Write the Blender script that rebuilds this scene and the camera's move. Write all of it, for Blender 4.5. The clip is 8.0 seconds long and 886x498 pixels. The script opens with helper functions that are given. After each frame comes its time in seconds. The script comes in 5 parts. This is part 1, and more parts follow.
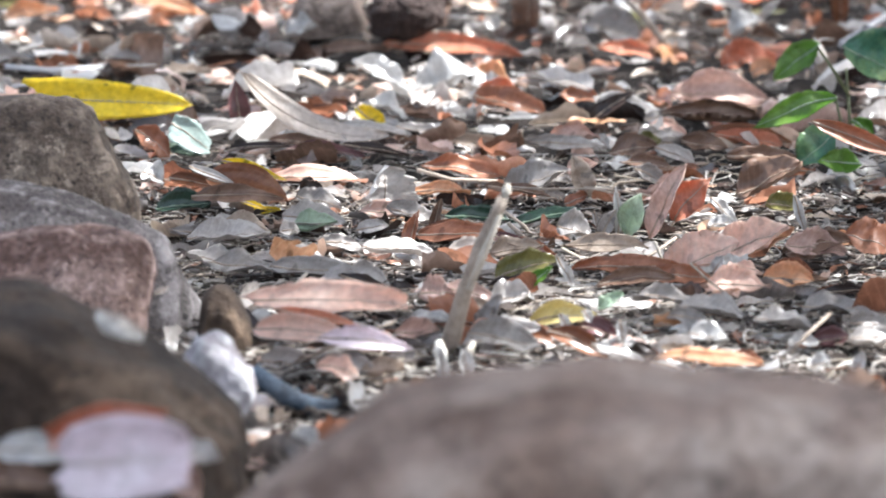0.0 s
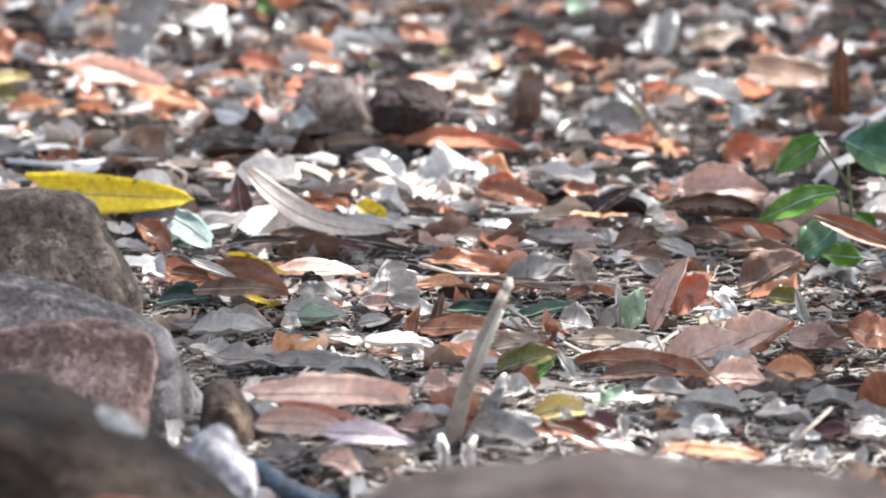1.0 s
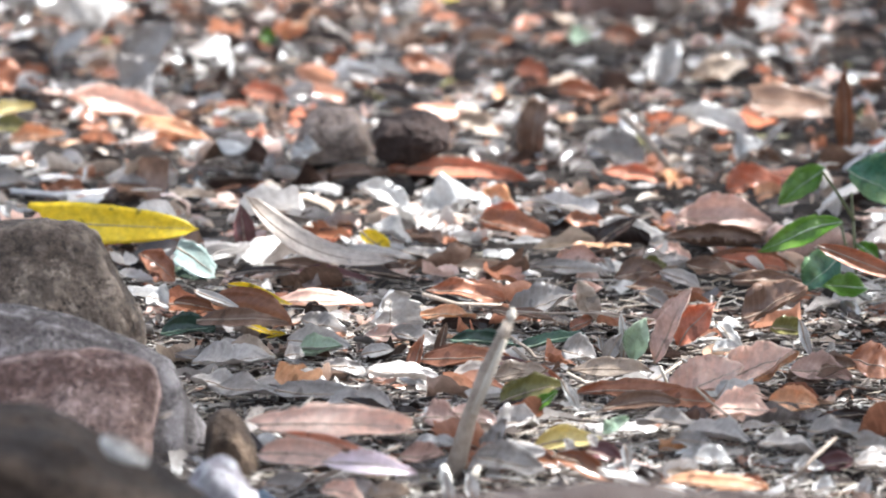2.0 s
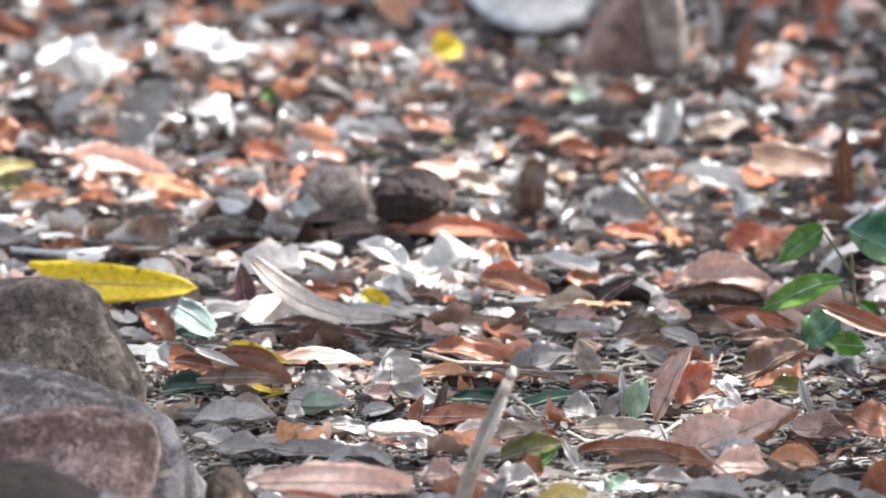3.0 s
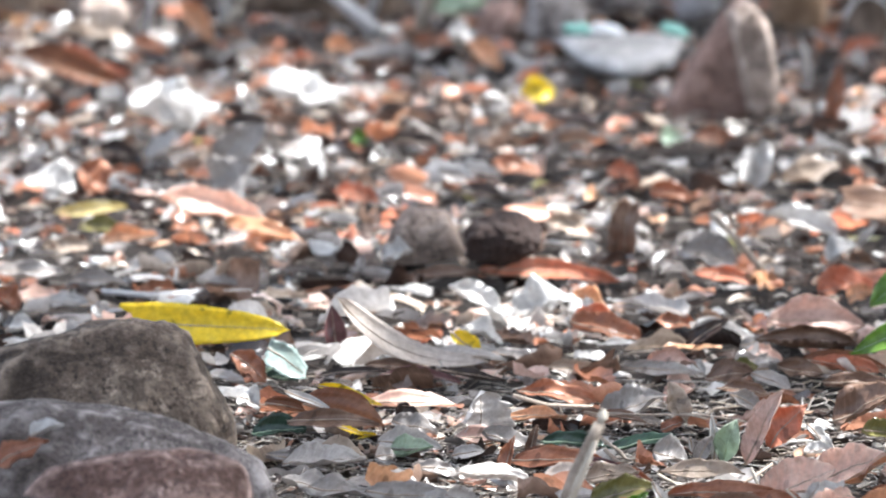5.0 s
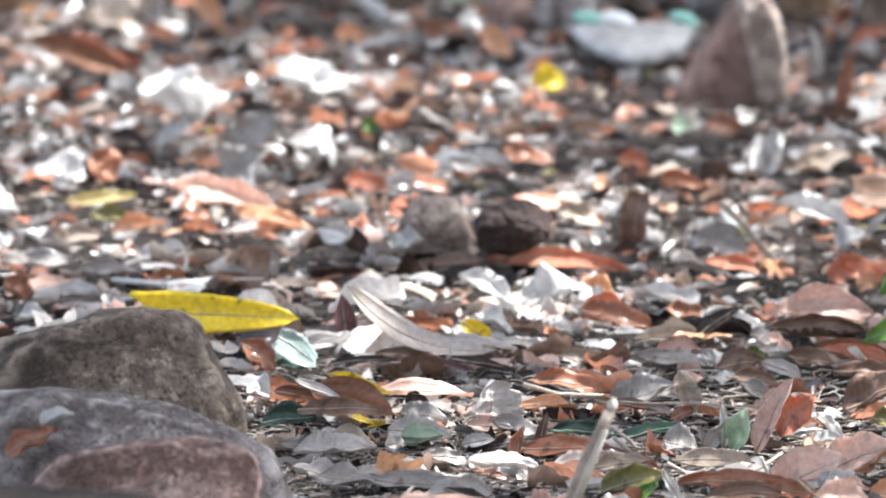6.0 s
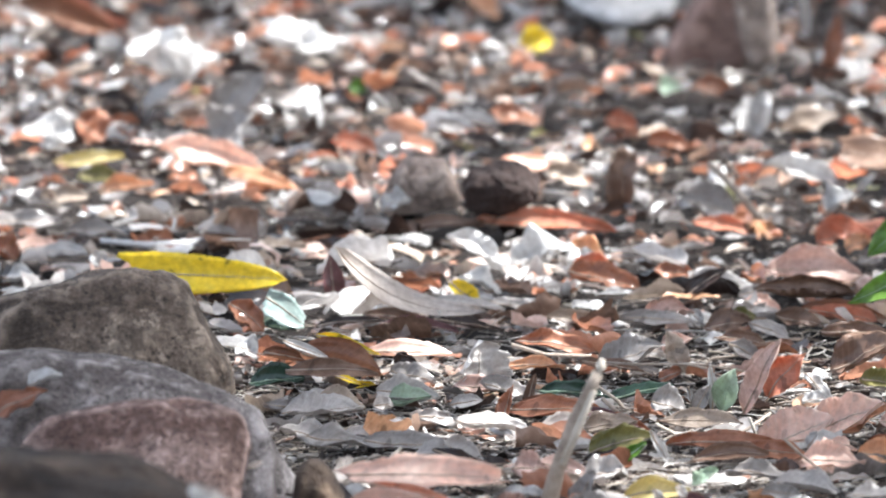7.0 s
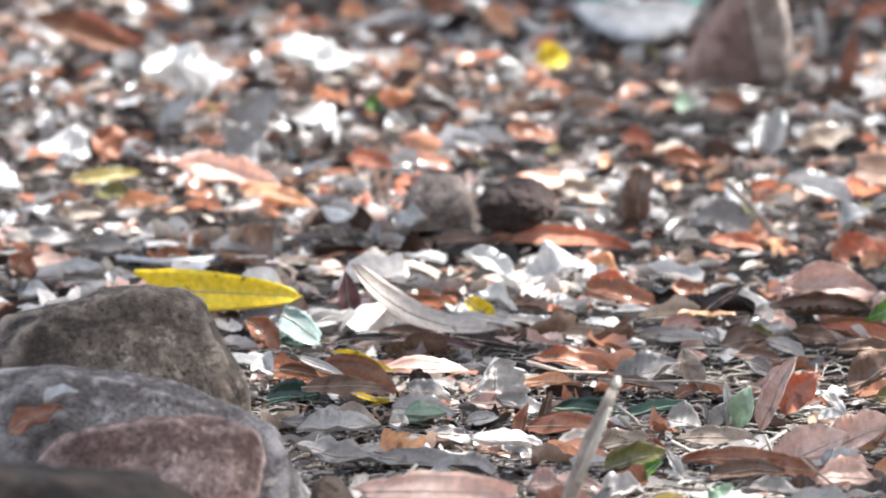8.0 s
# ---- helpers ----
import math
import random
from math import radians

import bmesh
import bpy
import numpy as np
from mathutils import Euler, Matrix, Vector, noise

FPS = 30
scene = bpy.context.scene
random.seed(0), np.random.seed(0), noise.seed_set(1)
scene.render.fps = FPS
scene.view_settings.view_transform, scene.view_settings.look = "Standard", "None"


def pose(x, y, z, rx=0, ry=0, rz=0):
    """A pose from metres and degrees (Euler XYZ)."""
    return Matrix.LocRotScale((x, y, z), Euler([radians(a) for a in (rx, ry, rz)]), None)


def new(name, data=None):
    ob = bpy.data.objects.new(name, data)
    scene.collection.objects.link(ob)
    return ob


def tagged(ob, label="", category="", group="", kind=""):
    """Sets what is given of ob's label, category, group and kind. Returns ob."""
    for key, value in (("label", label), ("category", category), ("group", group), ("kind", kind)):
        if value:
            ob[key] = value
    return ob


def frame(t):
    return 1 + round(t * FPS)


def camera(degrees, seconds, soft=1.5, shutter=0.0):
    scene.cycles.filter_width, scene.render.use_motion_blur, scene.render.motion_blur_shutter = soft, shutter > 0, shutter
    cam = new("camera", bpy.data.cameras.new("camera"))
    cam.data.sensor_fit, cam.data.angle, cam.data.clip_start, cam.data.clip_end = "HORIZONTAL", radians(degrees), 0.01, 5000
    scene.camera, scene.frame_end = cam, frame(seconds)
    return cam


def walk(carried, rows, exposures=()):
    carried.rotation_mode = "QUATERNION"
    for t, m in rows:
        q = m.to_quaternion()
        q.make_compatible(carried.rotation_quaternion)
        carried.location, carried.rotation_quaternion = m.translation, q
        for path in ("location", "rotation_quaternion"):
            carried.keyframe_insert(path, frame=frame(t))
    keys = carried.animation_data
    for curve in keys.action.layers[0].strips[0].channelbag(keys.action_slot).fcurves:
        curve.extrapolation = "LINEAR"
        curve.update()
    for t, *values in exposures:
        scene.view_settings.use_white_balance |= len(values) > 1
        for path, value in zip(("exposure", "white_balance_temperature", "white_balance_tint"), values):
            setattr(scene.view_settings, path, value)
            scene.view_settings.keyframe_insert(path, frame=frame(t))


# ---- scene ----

cam = camera(9.0, 8.0, soft=2.05)
cam.data.dof.use_dof = True
cam.data.dof.focus_distance = 4.86
cam.data.dof.aperture_fstop = 9.6
EYE = 0.80
# the camera stands on the spot and turns: seconds, degrees to the left, degrees up
TURNS = [
    (0.0, -0.004, -9.531),
    (0.1, 0.000, -9.452),
    (0.2, 0.002, -9.394),
    (0.3, 0.013, -9.350),
    (0.4, 0.023, -9.234),
    (0.5, -0.004, -9.237),
    (0.6, 0.003, -9.075),
    (0.7, 0.005, -8.865),
    (0.8, 0.008, -8.783),
    (0.9, 0.006, -8.683),
    (1.0, 0.014, -8.574),
    (1.1, 0.032, -8.400),
    (1.2, 0.040, -8.425),
    (2.3, 0.056, -8.011),
    (2.4, 0.071, -7.789),
    (2.5, 0.063, -7.737),
    (2.6, 0.067, -7.807),
    (2.7, 0.056, -7.802),
    (2.8, 0.059, -7.722),
    (2.9, 0.063, -7.744),
    (3.0, 0.051, -7.670),
    (3.1, 0.073, -7.546),
    (3.2, 0.106, -7.502),
    (3.3, 0.128, -7.335),
    (3.4, 0.126, -7.342),
    (3.5, 0.134, -7.119),
    (3.6, 0.189, -6.684),
    (3.7, 0.209, -6.793),
    (3.8, 0.239, -6.834),
    (3.9, 0.603, -6.912),
    (4.0, 0.644, -6.970),
    (4.1, 0.883, -6.985),
    (4.2, 0.973, -7.197),
    (4.3, 0.965, -7.130),
    (4.4, 0.980, -7.167),
    (4.5, 0.971, -7.263),
    (4.6, 0.991, -7.239),
    (4.7, 0.982, -7.218),
    (5.8, 1.044, -7.321),
    (5.9, 1.072, -7.278),
    (6.0, 1.087, -7.352),
    (6.1, 1.061, -7.363),
    (6.2, 1.010, -7.471),
    (6.3, 0.994, -7.611),
    (6.4, 1.004, -7.595),
    (6.5, 1.000, -7.558),
    (6.6, 1.007, -7.525),
    (6.7, 1.027, -7.438),
    (6.8, 0.978, -7.509),
    (6.9, 0.957, -7.545),
    (7.0, 0.965, -7.751),
    (7.1, 0.986, -7.533),
    (7.2, 0.967, -7.589),
    (7.3, 0.979, -7.595),
    (7.4, 1.003, -7.628),
    (7.5, 1.014, -7.493),
    (7.6, 1.027, -7.510),
    (7.7, 1.041, -7.456),
    (7.8, 1.086, -7.498),
    (7.9, 1.118, -7.659),
    (8.0, 1.127, -7.577),
]
walk(cam, [(t, pose(0, 0, EYE, 90 + up, 0, left)) for t, left, up in TURNS], exposures=[(0.0, 2.17, 6080, 8), (8.0, 2.17, 6080, 8)])

# ---- light ----
SUN_TO = Vector((0.60, 0.10, 1.0)).normalized()
world = bpy.data.worlds.new("sky")
scene.world = world
world.use_nodes = True
wn = world.node_tree
sky = wn.nodes.new("ShaderNodeTexSky")
sky.sky_type, sky.sun_disc = "NISHITA", False
sky.sun_elevation = math.asin(SUN_TO.z)
sky.dust_density, sky.ozone_density = 5.0, 0.5
sky.sun_rotation = math.atan2(SUN_TO.x, SUN_TO.y)
haze = wn.nodes.new("ShaderNodeHueSaturation")
haze.inputs["Saturation"].default_value = 0.5
wn.links.new(sky.outputs[0], haze.inputs["Color"])
wn.links.new(haze.outputs[0], wn.nodes["Background"].inputs[0])
wn.nodes["Background"].inputs[1].default_value = 0.13
sun = new("sun", bpy.data.lights.new("sun", "SUN"))
sun.data.energy, sun.data.angle, sun.data.color = 4.2, radians(0.6), (1.0, 0.98, 0.95)
sun.rotation_mode = "QUATERNION"
sun.rotation_quaternion = SUN_TO.to_track_quat("Z", "Y")
sun.location = (3, 5, 12)


# ---- materials ----
def nodes_of(name):
    m = bpy.data.materials.new(name)
    m.use_nodes = True
    nt = m.node_tree
    return m, nt, nt.nodes["Principled BSDF"], nt.nodes["Material Output"]


def noise_node(nt, scale, detail=4.0, rough=0.6, coord=None):
    n = nt.nodes.new("ShaderNodeTexNoise")
    n.inputs["Scale"].default_value, n.inputs["Detail"].default_value = scale, detail
    n.inputs["Roughness"].default_value = rough
    if coord:
        nt.links.new(coord, n.inputs["Vector"])
    return n


def ramp_node(nt, source, stops):
    r = nt.nodes.new("ShaderNodeValToRGB")
    e = r.color_ramp.elements
    while len(e) < len(stops):
        e.new(0.5)
    for k, (p, c) in zip(e, stops):
        k.position, k.color = p, (*c, 1.0)
    nt.links.new(source, r.inputs[0])
    return r


def mix_node(nt, a, b, factor, blend="MIX"):
    n = nt.nodes.new("ShaderNodeMix")
    n.data_type, n.blend_type = "RGBA", blend
    for socket, v in ((n.inputs[0], factor), (n.inputs[6], a), (n.inputs[7], b)):
        if isinstance(v, bpy.types.NodeSocket):
            nt.links.new(v, socket)
        elif isinstance(v, tuple):
            socket.default_value = (*v, 1.0)
        else:
            socket.default_value = v
    return n.outputs[2]


def math_node(nt, op, a, b=0.0, c=0.0):
    n = nt.nodes.new("ShaderNodeMath")
    n.operation = op
    for socket, v in zip(n.inputs, (a, b, c)):
        if isinstance(v, bpy.types.NodeSocket):
            nt.links.new(v, socket)
        else:
            socket.default_value = v
    return n.outputs[0]


def bump_node(nt, bsdf, height, strength, distance):
    b = nt.nodes.new("ShaderNodeBump")
    b.inputs["Strength"].default_value, b.inputs["Distance"].default_value = strength, distance
    nt.links.new(height, b.inputs["Height"])
    nt.links.new(b.outputs[0], bsdf.inputs["Normal"])


def rock_material(name, dark, mid, pale, rough=0.8, scale=1.0, spots=0.35, grainy=0.75, mottle=0.5, crest_light=0.6):
    """Weathered stone: broad blotches, fine grain, pale lichen and mineral specks."""
    m, nt, bsdf, out = nodes_of(name)
    co = nt.nodes.new("ShaderNodeTexCoord").outputs["Object"]
    broad = noise_node(nt, 9 * scale, 5, 0.6, co)
    col = ramp_node(nt, broad.outputs[0], [(0.36, dark), (0.5, mid), (0.66, pale)]).outputs[0]
    grain = noise_node(nt, 260 * scale, 3, 0.7, co)
    col = mix_node(nt, col, ramp_node(nt, grain.outputs[0], [(0.3, (0.25, 0.24, 0.24)), (0.7, (1.5, 1.47, 1.43))]).outputs[0], grainy, "MULTIPLY")
    mott = noise_node(nt, 55 * scale, 4, 0.65, co)
    col = mix_node(nt, col, ramp_node(nt, mott.outputs[0], [(0.36, (0.45, 0.43, 0.42)), (0.64, (1.5, 1.48, 1.45))]).outputs[0], mottle, "MULTIPLY")
    pits = noise_node(nt, 130 * scale, 3, 0.6, co)
    col = mix_node(nt, col, tuple(0.35 * v for v in dark), math_node(nt, "MULTIPLY", ramp_node(nt, pits.outputs[0], [(0.30, (1, 1, 1)), (0.40, (0, 0, 0))]).outputs[0], 0.8))
    speck = noise_node(nt, 85 * scale, 3, 0.6, co)
    patch = noise_node(nt, 14 * scale, 3, 0.5, co)
    mask = math_node(nt, "MULTIPLY", ramp_node(nt, speck.outputs[0], [(0.585, (0, 0, 0)), (0.64, (1, 1, 1))]).outputs[0],
                     ramp_node(nt, patch.outputs[0], [(0.42, (0, 0, 0)), (0.62, (1, 1, 1))]).outputs[0])
    col = mix_node(nt, col, tuple(min(0.75, 1.7 * v) for v in pale), math_node(nt, "MULTIPLY", mask, spots))
    # paler colour on convex edges paints the sky-lit crests
    point = nt.nodes.new("ShaderNodeNewGeometry").outputs["Pointiness"]
    skylit = math_node(nt, "MULTIPLY", ramp_node(nt, point, [(0.502, (0, 0, 0)), (0.535, (1, 1, 1))]).outputs[0], ramp_node(nt, mott.outputs[0], [(0.35, (0.1, 0.1, 0.1)), (0.6, (1, 1, 1))]).outputs[0])
    col = mix_node(nt, col, tuple(min(0.7, 1.8 * v) for v in pale), math_node(nt, "MULTIPLY", skylit, crest_light))
    crack = nt.nodes.new("ShaderNodeTexVoronoi")
    crack.feature = "DISTANCE_TO_EDGE"
    crack.inputs["Scale"].default_value = 8 * scale
    bent = mix_node(nt, co, noise_node(nt, 10 * scale, 4, 0.6, co).outputs["Color"], 0.22)
    nt.links.new(bent, crack.inputs["Vector"])
    seam = ramp_node(nt, crack.outputs["Distance"], [(0.0, (1, 1, 1)), (0.035, (0, 0, 0))]).outputs[0]
    seam = math_node(nt, "MULTIPLY", seam, ramp_node(nt, patch.outputs[0], [(0.45, (0, 0, 0)), (0.58, (1, 1, 1))]).outputs[0])
    col = mix_node(nt, col, tuple(0.4 * v for v in dark), math_node(nt, "MULTIPLY", seam, 0.55))
    nt.links.new(col, bsdf.inputs["Base Color"])
    bsdf.inputs["Roughness"].default_value, bsdf.inputs["Specular IOR Level"].default_value = rough, 0.28
    h = math_node(nt, "ADD", math_node(nt, "MULTIPLY", noise_node(nt, 45 * scale, 6, 0.65, co).outputs[0], 1.0),
                  math_node(nt, "MULTIPLY", grain.outputs[0], 0.25))
    bump_node(nt, bsdf, h, 0.9, 0.010)
    return m


def leaf_material(name, dark, mid, pale, gloss=0.42, through_light=0.25, spots=0.5, vein=0.35):
    """A leaf: mottled blade, paler midrib and side veins, brown spots, some light through it."""
    m, nt, bsdf, out = nodes_of(name)
    uv = nt.nodes.new("ShaderNodeUVMap").outputs[0]
    sep = nt.nodes.new("ShaderNodeSeparateXYZ")
    nt.links.new(uv, sep.inputs[0])
    u, v = sep.outputs[0], math_node(nt, "ABSOLUTE", sep.outputs[1])
    co = nt.nodes.new("ShaderNodeTexCoord").outputs["Object"]
    rnd = nt.nodes.new("ShaderNodeNewGeometry").outputs["Random Per Island"]
    n1 = noise_node(nt, 28, 4, 0.6, co)
    shade = math_node(nt, "ADD", math_node(nt, "MULTIPLY", rnd, 0.55), math_node(nt, "MULTIPLY", math_node(nt, "SUBTRACT", n1.outputs[0], 0.28), 1.1))
    col = ramp_node(nt, shade, [(0.12, dark), (0.5, mid), (0.9, pale)]).outputs[0]
    n2 = noise_node(nt, 150, 3, 0.6, co)
    col = mix_node(nt, col, ramp_node(nt, n2.outputs[0], [(0.3, (0.6, 0.56, 0.52)), (0.65, (1.12, 1.12, 1.12))]).outputs[0], 0.6, "MULTIPLY")
    n3 = noise_node(nt, 75, 2, 0.5, co)
    spot = ramp_node(nt, n3.outputs[0], [(0.64, (0, 0, 0)), (0.70, (1, 1, 1))]).outputs[0]
    col = mix_node(nt, col, (0.035, 0.022, 0.015), math_node(nt, "MULTIPLY", spot, spots))
    rib = math_node(nt, "LESS_THAN", v, 0.045)
    side = math_node(nt, "SINE", math_node(nt, "MULTIPLY", math_node(nt, "SUBTRACT", u, math_node(nt, "MULTIPLY", v, 0.22)), 62.0))
    side = math_node(nt, "MULTIPLY", math_node(nt, "GREATER_THAN", side, 0.86), 0.4)
    lines = math_node(nt, "MAXIMUM", rib, side)
    col = mix_node(nt, col, tuple(min(0.8, 1.5 * c + 0.05) for c in mid), math_node(nt, "MULTIPLY", lines, vein))
    nt.links.new(col, bsdf.inputs["Base Color"])
    bsdf.inputs["Roughness"].default_value = gloss
    bsdf.inputs["Specular IOR Level"].default_value = 0.3
    nt.links.new(math_node(nt, "MULTIPLY", math_node(nt, "FRACT", math_node(nt, "MULTIPLY", rnd, 37.0)), 0.75), bsdf.inputs["Coat Weight"])
    bsdf.inputs["Coat Roughness"].default_value = 0.14
    h = math_node(nt, "ADD", math_node(nt, "MULTIPLY", n2.outputs[0], 0.5), math_node(nt, "MULTIPLY", lines, 0.5))
    bump_node(nt, bsdf, h, 0.5, 0.0015)
    tr = nt.nodes.new("ShaderNodeBsdfTranslucent")
    nt.links.new(col, tr.inputs[0])
    mx = nt.nodes.new("ShaderNodeMixShader")
    mx.inputs[0].default_value = through_light
    nt.links.new(bsdf.outputs[0], mx.inputs[1])
    nt.links.new(tr.outputs[0], mx.inputs[2])
    nt.links.new(mx.outputs[0], out.inputs[0])
    return m


def plain_material(name, dark, pale, rough=0.7, scale=60.0, relief=0.4, metal=0.0, gloss=0.45):
    m, nt, bsdf, out = nodes_of(name)
    co = nt.nodes.new("ShaderNodeTexCoord").outputs["Object"]
    n1, n2 = noise_node(nt, scale, 5, 0.6, co), noise_node(nt, scale * 6, 3, 0.6, co)
    both = math_node(nt, "ADD", math_node(nt, "MULTIPLY", n1.outputs[0], 0.7), math_node(nt, "MULTIPLY", n2.outputs[0], 0.3))
    nt.links.new(ramp_node(nt, both, [(0.3, dark), (0.7, pale)]).outputs[0], bsdf.inputs["Base Color"])
    bsdf.inputs["Roughness"].default_value, bsdf.inputs["Metallic"].default_value = rough, metal
    bsdf.inputs["Specular IOR Level"].default_value = gloss
    bump_node(nt, bsdf, both, relief, 0.003)
    return m


def bits_material(name, stops, rough=0.6):
    """Small litter whose pieces each take a colour of their own."""
    m, nt, bsdf, out = nodes_of(name)
    rnd = nt.nodes.new("ShaderNodeNewGeometry").outputs["Random Per Island"]
    r = ramp_node(nt, rnd, stops)
    r.color_ramp.interpolation = "CONSTANT"
    n = noise_node(nt, 120, 3, 0.6, nt.nodes.new("ShaderNodeTexCoord").outputs["Object"])
    col = mix_node(nt, r.outputs[0], ramp_node(nt, n.outputs[0], [(0.3, (0.5, 0.48, 0.46)), (0.7, (1.2, 1.2, 1.2))]).outputs[0], 0.7, "MULTIPLY")
    nt.links.new(col, bsdf.inputs["Base Color"])
    bsdf.inputs["Roughness"].default_value, bsdf.inputs["Specular IOR Level"].default_value = rough, 0.22
    bump_node(nt, bsdf, n.outputs[0], 0.4, 0.002)
    return m


LEAF = {
    "brown": leaf_material("leaf_brown", (0.055, 0.033, 0.023), (0.18, 0.105, 0.072), (0.34, 0.225, 0.165)),
    # dark kind: brown leaf deepened towards black to carry gap shade
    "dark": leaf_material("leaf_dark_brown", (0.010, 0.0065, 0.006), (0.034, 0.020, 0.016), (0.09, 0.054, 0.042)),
    "rust": leaf_material("leaf_rust", (0.15, 0.058, 0.030), (0.37, 0.155, 0.088), (0.54, 0.28, 0.18), 0.36, 0.38),
    "red": leaf_material("leaf_red", (0.28, 0.09, 0.05), (0.58, 0.215, 0.125), (0.68, 0.36, 0.25), 0.36, 0.42),
    "orange": leaf_material("leaf_orange", (0.40, 0.19, 0.09), (0.68, 0.37, 0.21), (0.78, 0.54, 0.38), 0.36, 0.42),
    "pink": leaf_material("leaf_pinkish_brown", (0.33, 0.205, 0.17), (0.60, 0.41, 0.345), (0.70, 0.54, 0.475), 0.40, 0.34),
    "tan": leaf_material("leaf_tan", (0.20, 0.148, 0.115), (0.41, 0.32, 0.25), (0.60, 0.51, 0.43), 0.36, 0.3),
    "grey": leaf_material("leaf_grey", (0.14, 0.118, 0.108), (0.34, 0.305, 0.285), (0.52, 0.485, 0.46), 0.30, 0.25),
    # pale kind: sun glints and blown highlights put into a whitish leaf colour
    "pale": leaf_material("leaf_pale_glint", (0.34, 0.32, 0.305), (0.56, 0.54, 0.525), (0.74, 0.73, 0.72), 0.26, 0.35, 0.15),
    "cream": leaf_material("leaf_cream", (0.42, 0.35, 0.30), (0.60, 0.52, 0.46), (0.74, 0.67, 0.61), 0.36, 0.3, 0.2),
    "maroon": leaf_material("leaf_maroon", (0.055, 0.022, 0.024), (0.13, 0.055, 0.058), (0.25, 0.13, 0.13), 0.36, 0.25, 0.3),
    "russet": leaf_material("leaf_russet", (0.09, 0.032, 0.014), (0.22, 0.085, 0.04), (0.36, 0.17, 0.09), 0.32, 0.35, 0.3),
    "straw": leaf_material("leaf_straw_yellow", (0.48, 0.36, 0.09), (0.68, 0.54, 0.20), (0.80, 0.72, 0.44), 0.34, 0.35, 0.3, 0.6),
    "ash": leaf_material("leaf_ashen", (0.33, 0.295, 0.275), (0.54, 0.495, 0.465), (0.68, 0.64, 0.61), 0.38, 0.3, 0.25),
    # salmon and lilac are lightened to hold the sunlight on these leaves
    "salmon": leaf_material("leaf_salmon", (0.58, 0.36, 0.28), (0.80, 0.56, 0.46), (0.85, 0.69, 0.60), 0.40, 0.42, 0.3),
    "lilac": leaf_material("leaf_lilac", (0.64, 0.53, 0.56), (0.82, 0.71, 0.76), (0.87, 0.80, 0.84), 0.5, 0.4, 0.1),
    "mint": leaf_material("leaf_pale_mint", (0.22, 0.29, 0.255), (0.34, 0.42, 0.385), (0.48, 0.55, 0.515), 0.34, 0.35, 0.15),
    "yellow": leaf_material("leaf_yellow", (0.62, 0.44, 0.03), (0.86, 0.67, 0.04), (0.88, 0.74, 0.12), 0.36, 0.5, 0.6, 0.2),
    "olive": leaf_material("leaf_olive", (0.06, 0.05, 0.018), (0.20, 0.18, 0.06), (0.38, 0.34, 0.15), 0.34, 0.35),
    "green": leaf_material("leaf_green", (0.04, 0.10, 0.012), (0.12, 0.26, 0.03), (0.28, 0.42, 0.11), 0.32, 0.45, 0.3),
    "darkgreen": leaf_material("leaf_dark_green", (0.008, 0.018, 0.012), (0.022, 0.048, 0.032), (0.06, 0.10, 0.07), 0.28, 0.12, 0.2),
    "mottled": leaf_material("leaf_blotched_green", (0.025, 0.085, 0.055), (0.10, 0.24, 0.155), (0.36, 0.47, 0.18), 0.3, 0.35, 0.4),
    "sage": leaf_material("leaf_grey_green", (0.20, 0.26, 0.18), (0.42, 0.52, 0.38), (0.60, 0.67, 0.56), 0.32, 0.4, 0.35),
}
# soil colour kept near black: shade of the litter gaps is in it
SOIL_SHADED = plain_material("soil", (0.005, 0.004, 0.0035), (0.024, 0.018, 0.015), 0.95, 60.0, 1.0, gloss=0.12)
ROCK_GREY = rock_material("rock_grey_brown", (0.044, 0.032, 0.024), (0.105, 0.078, 0.060), (0.21, 0.165, 0.130), spots=1.0, crest_light=0.9)
ROCK_BLUE = rock_material("rock_grey", (0.070, 0.056, 0.049), (0.150, 0.128, 0.122), (0.29, 0.26, 0.25), spots=0.7, crest_light=0.9)
ROCK_PLUM = rock_material("rock_purple_brown", (0.070, 0.038, 0.030), (0.165, 0.100, 0.082), (0.33, 0.235, 0.205), spots=0.8, crest_light=0.9)
# dark brown stone, with the shade on its unlit faces in the colour
ROCK_DARK = rock_material("rock_dark_brown_shaded", (0.014, 0.009, 0.007), (0.050, 0.033, 0.023), (0.16, 0.112, 0.078), 0.85, 0.8, 0.3, 0.4, 0.5, 0.2)
# brown of the far boulders, darkened for the shade they stand in
ROCK_SHADE = rock_material("rock_brown_shaded", (0.055, 0.037, 0.026), (0.125, 0.088, 0.064), (0.21, 0.155, 0.118), 0.85, 0.6)
ROCK_TAN = rock_material("rock_tan_brown", (0.145, 0.094, 0.072), (0.29, 0.21, 0.17), (0.46, 0.375, 0.325), 0.85, 0.9, 0.2, 0.4, 0.35, 0.0)
ROCK_DULL = rock_material("rock_dull_brown", (0.14, 0.10, 0.080), (0.25, 0.19, 0.158), (0.35, 0.285, 0.245), 0.85, 0.8, 0.2)
ROCK_RED = rock_material("rock_red_brown", (0.13, 0.072, 0.054), (0.22, 0.132, 0.106), (0.31, 0.21, 0.178), 0.85, 0.7, 0.15)
ROCK_RUST = rock_material("rock_rusty", (0.10, 0.058, 0.034), (0.22, 0.138, 0.085), (0.33, 0.225, 0.15), 0.85, 0.6, 0.2)
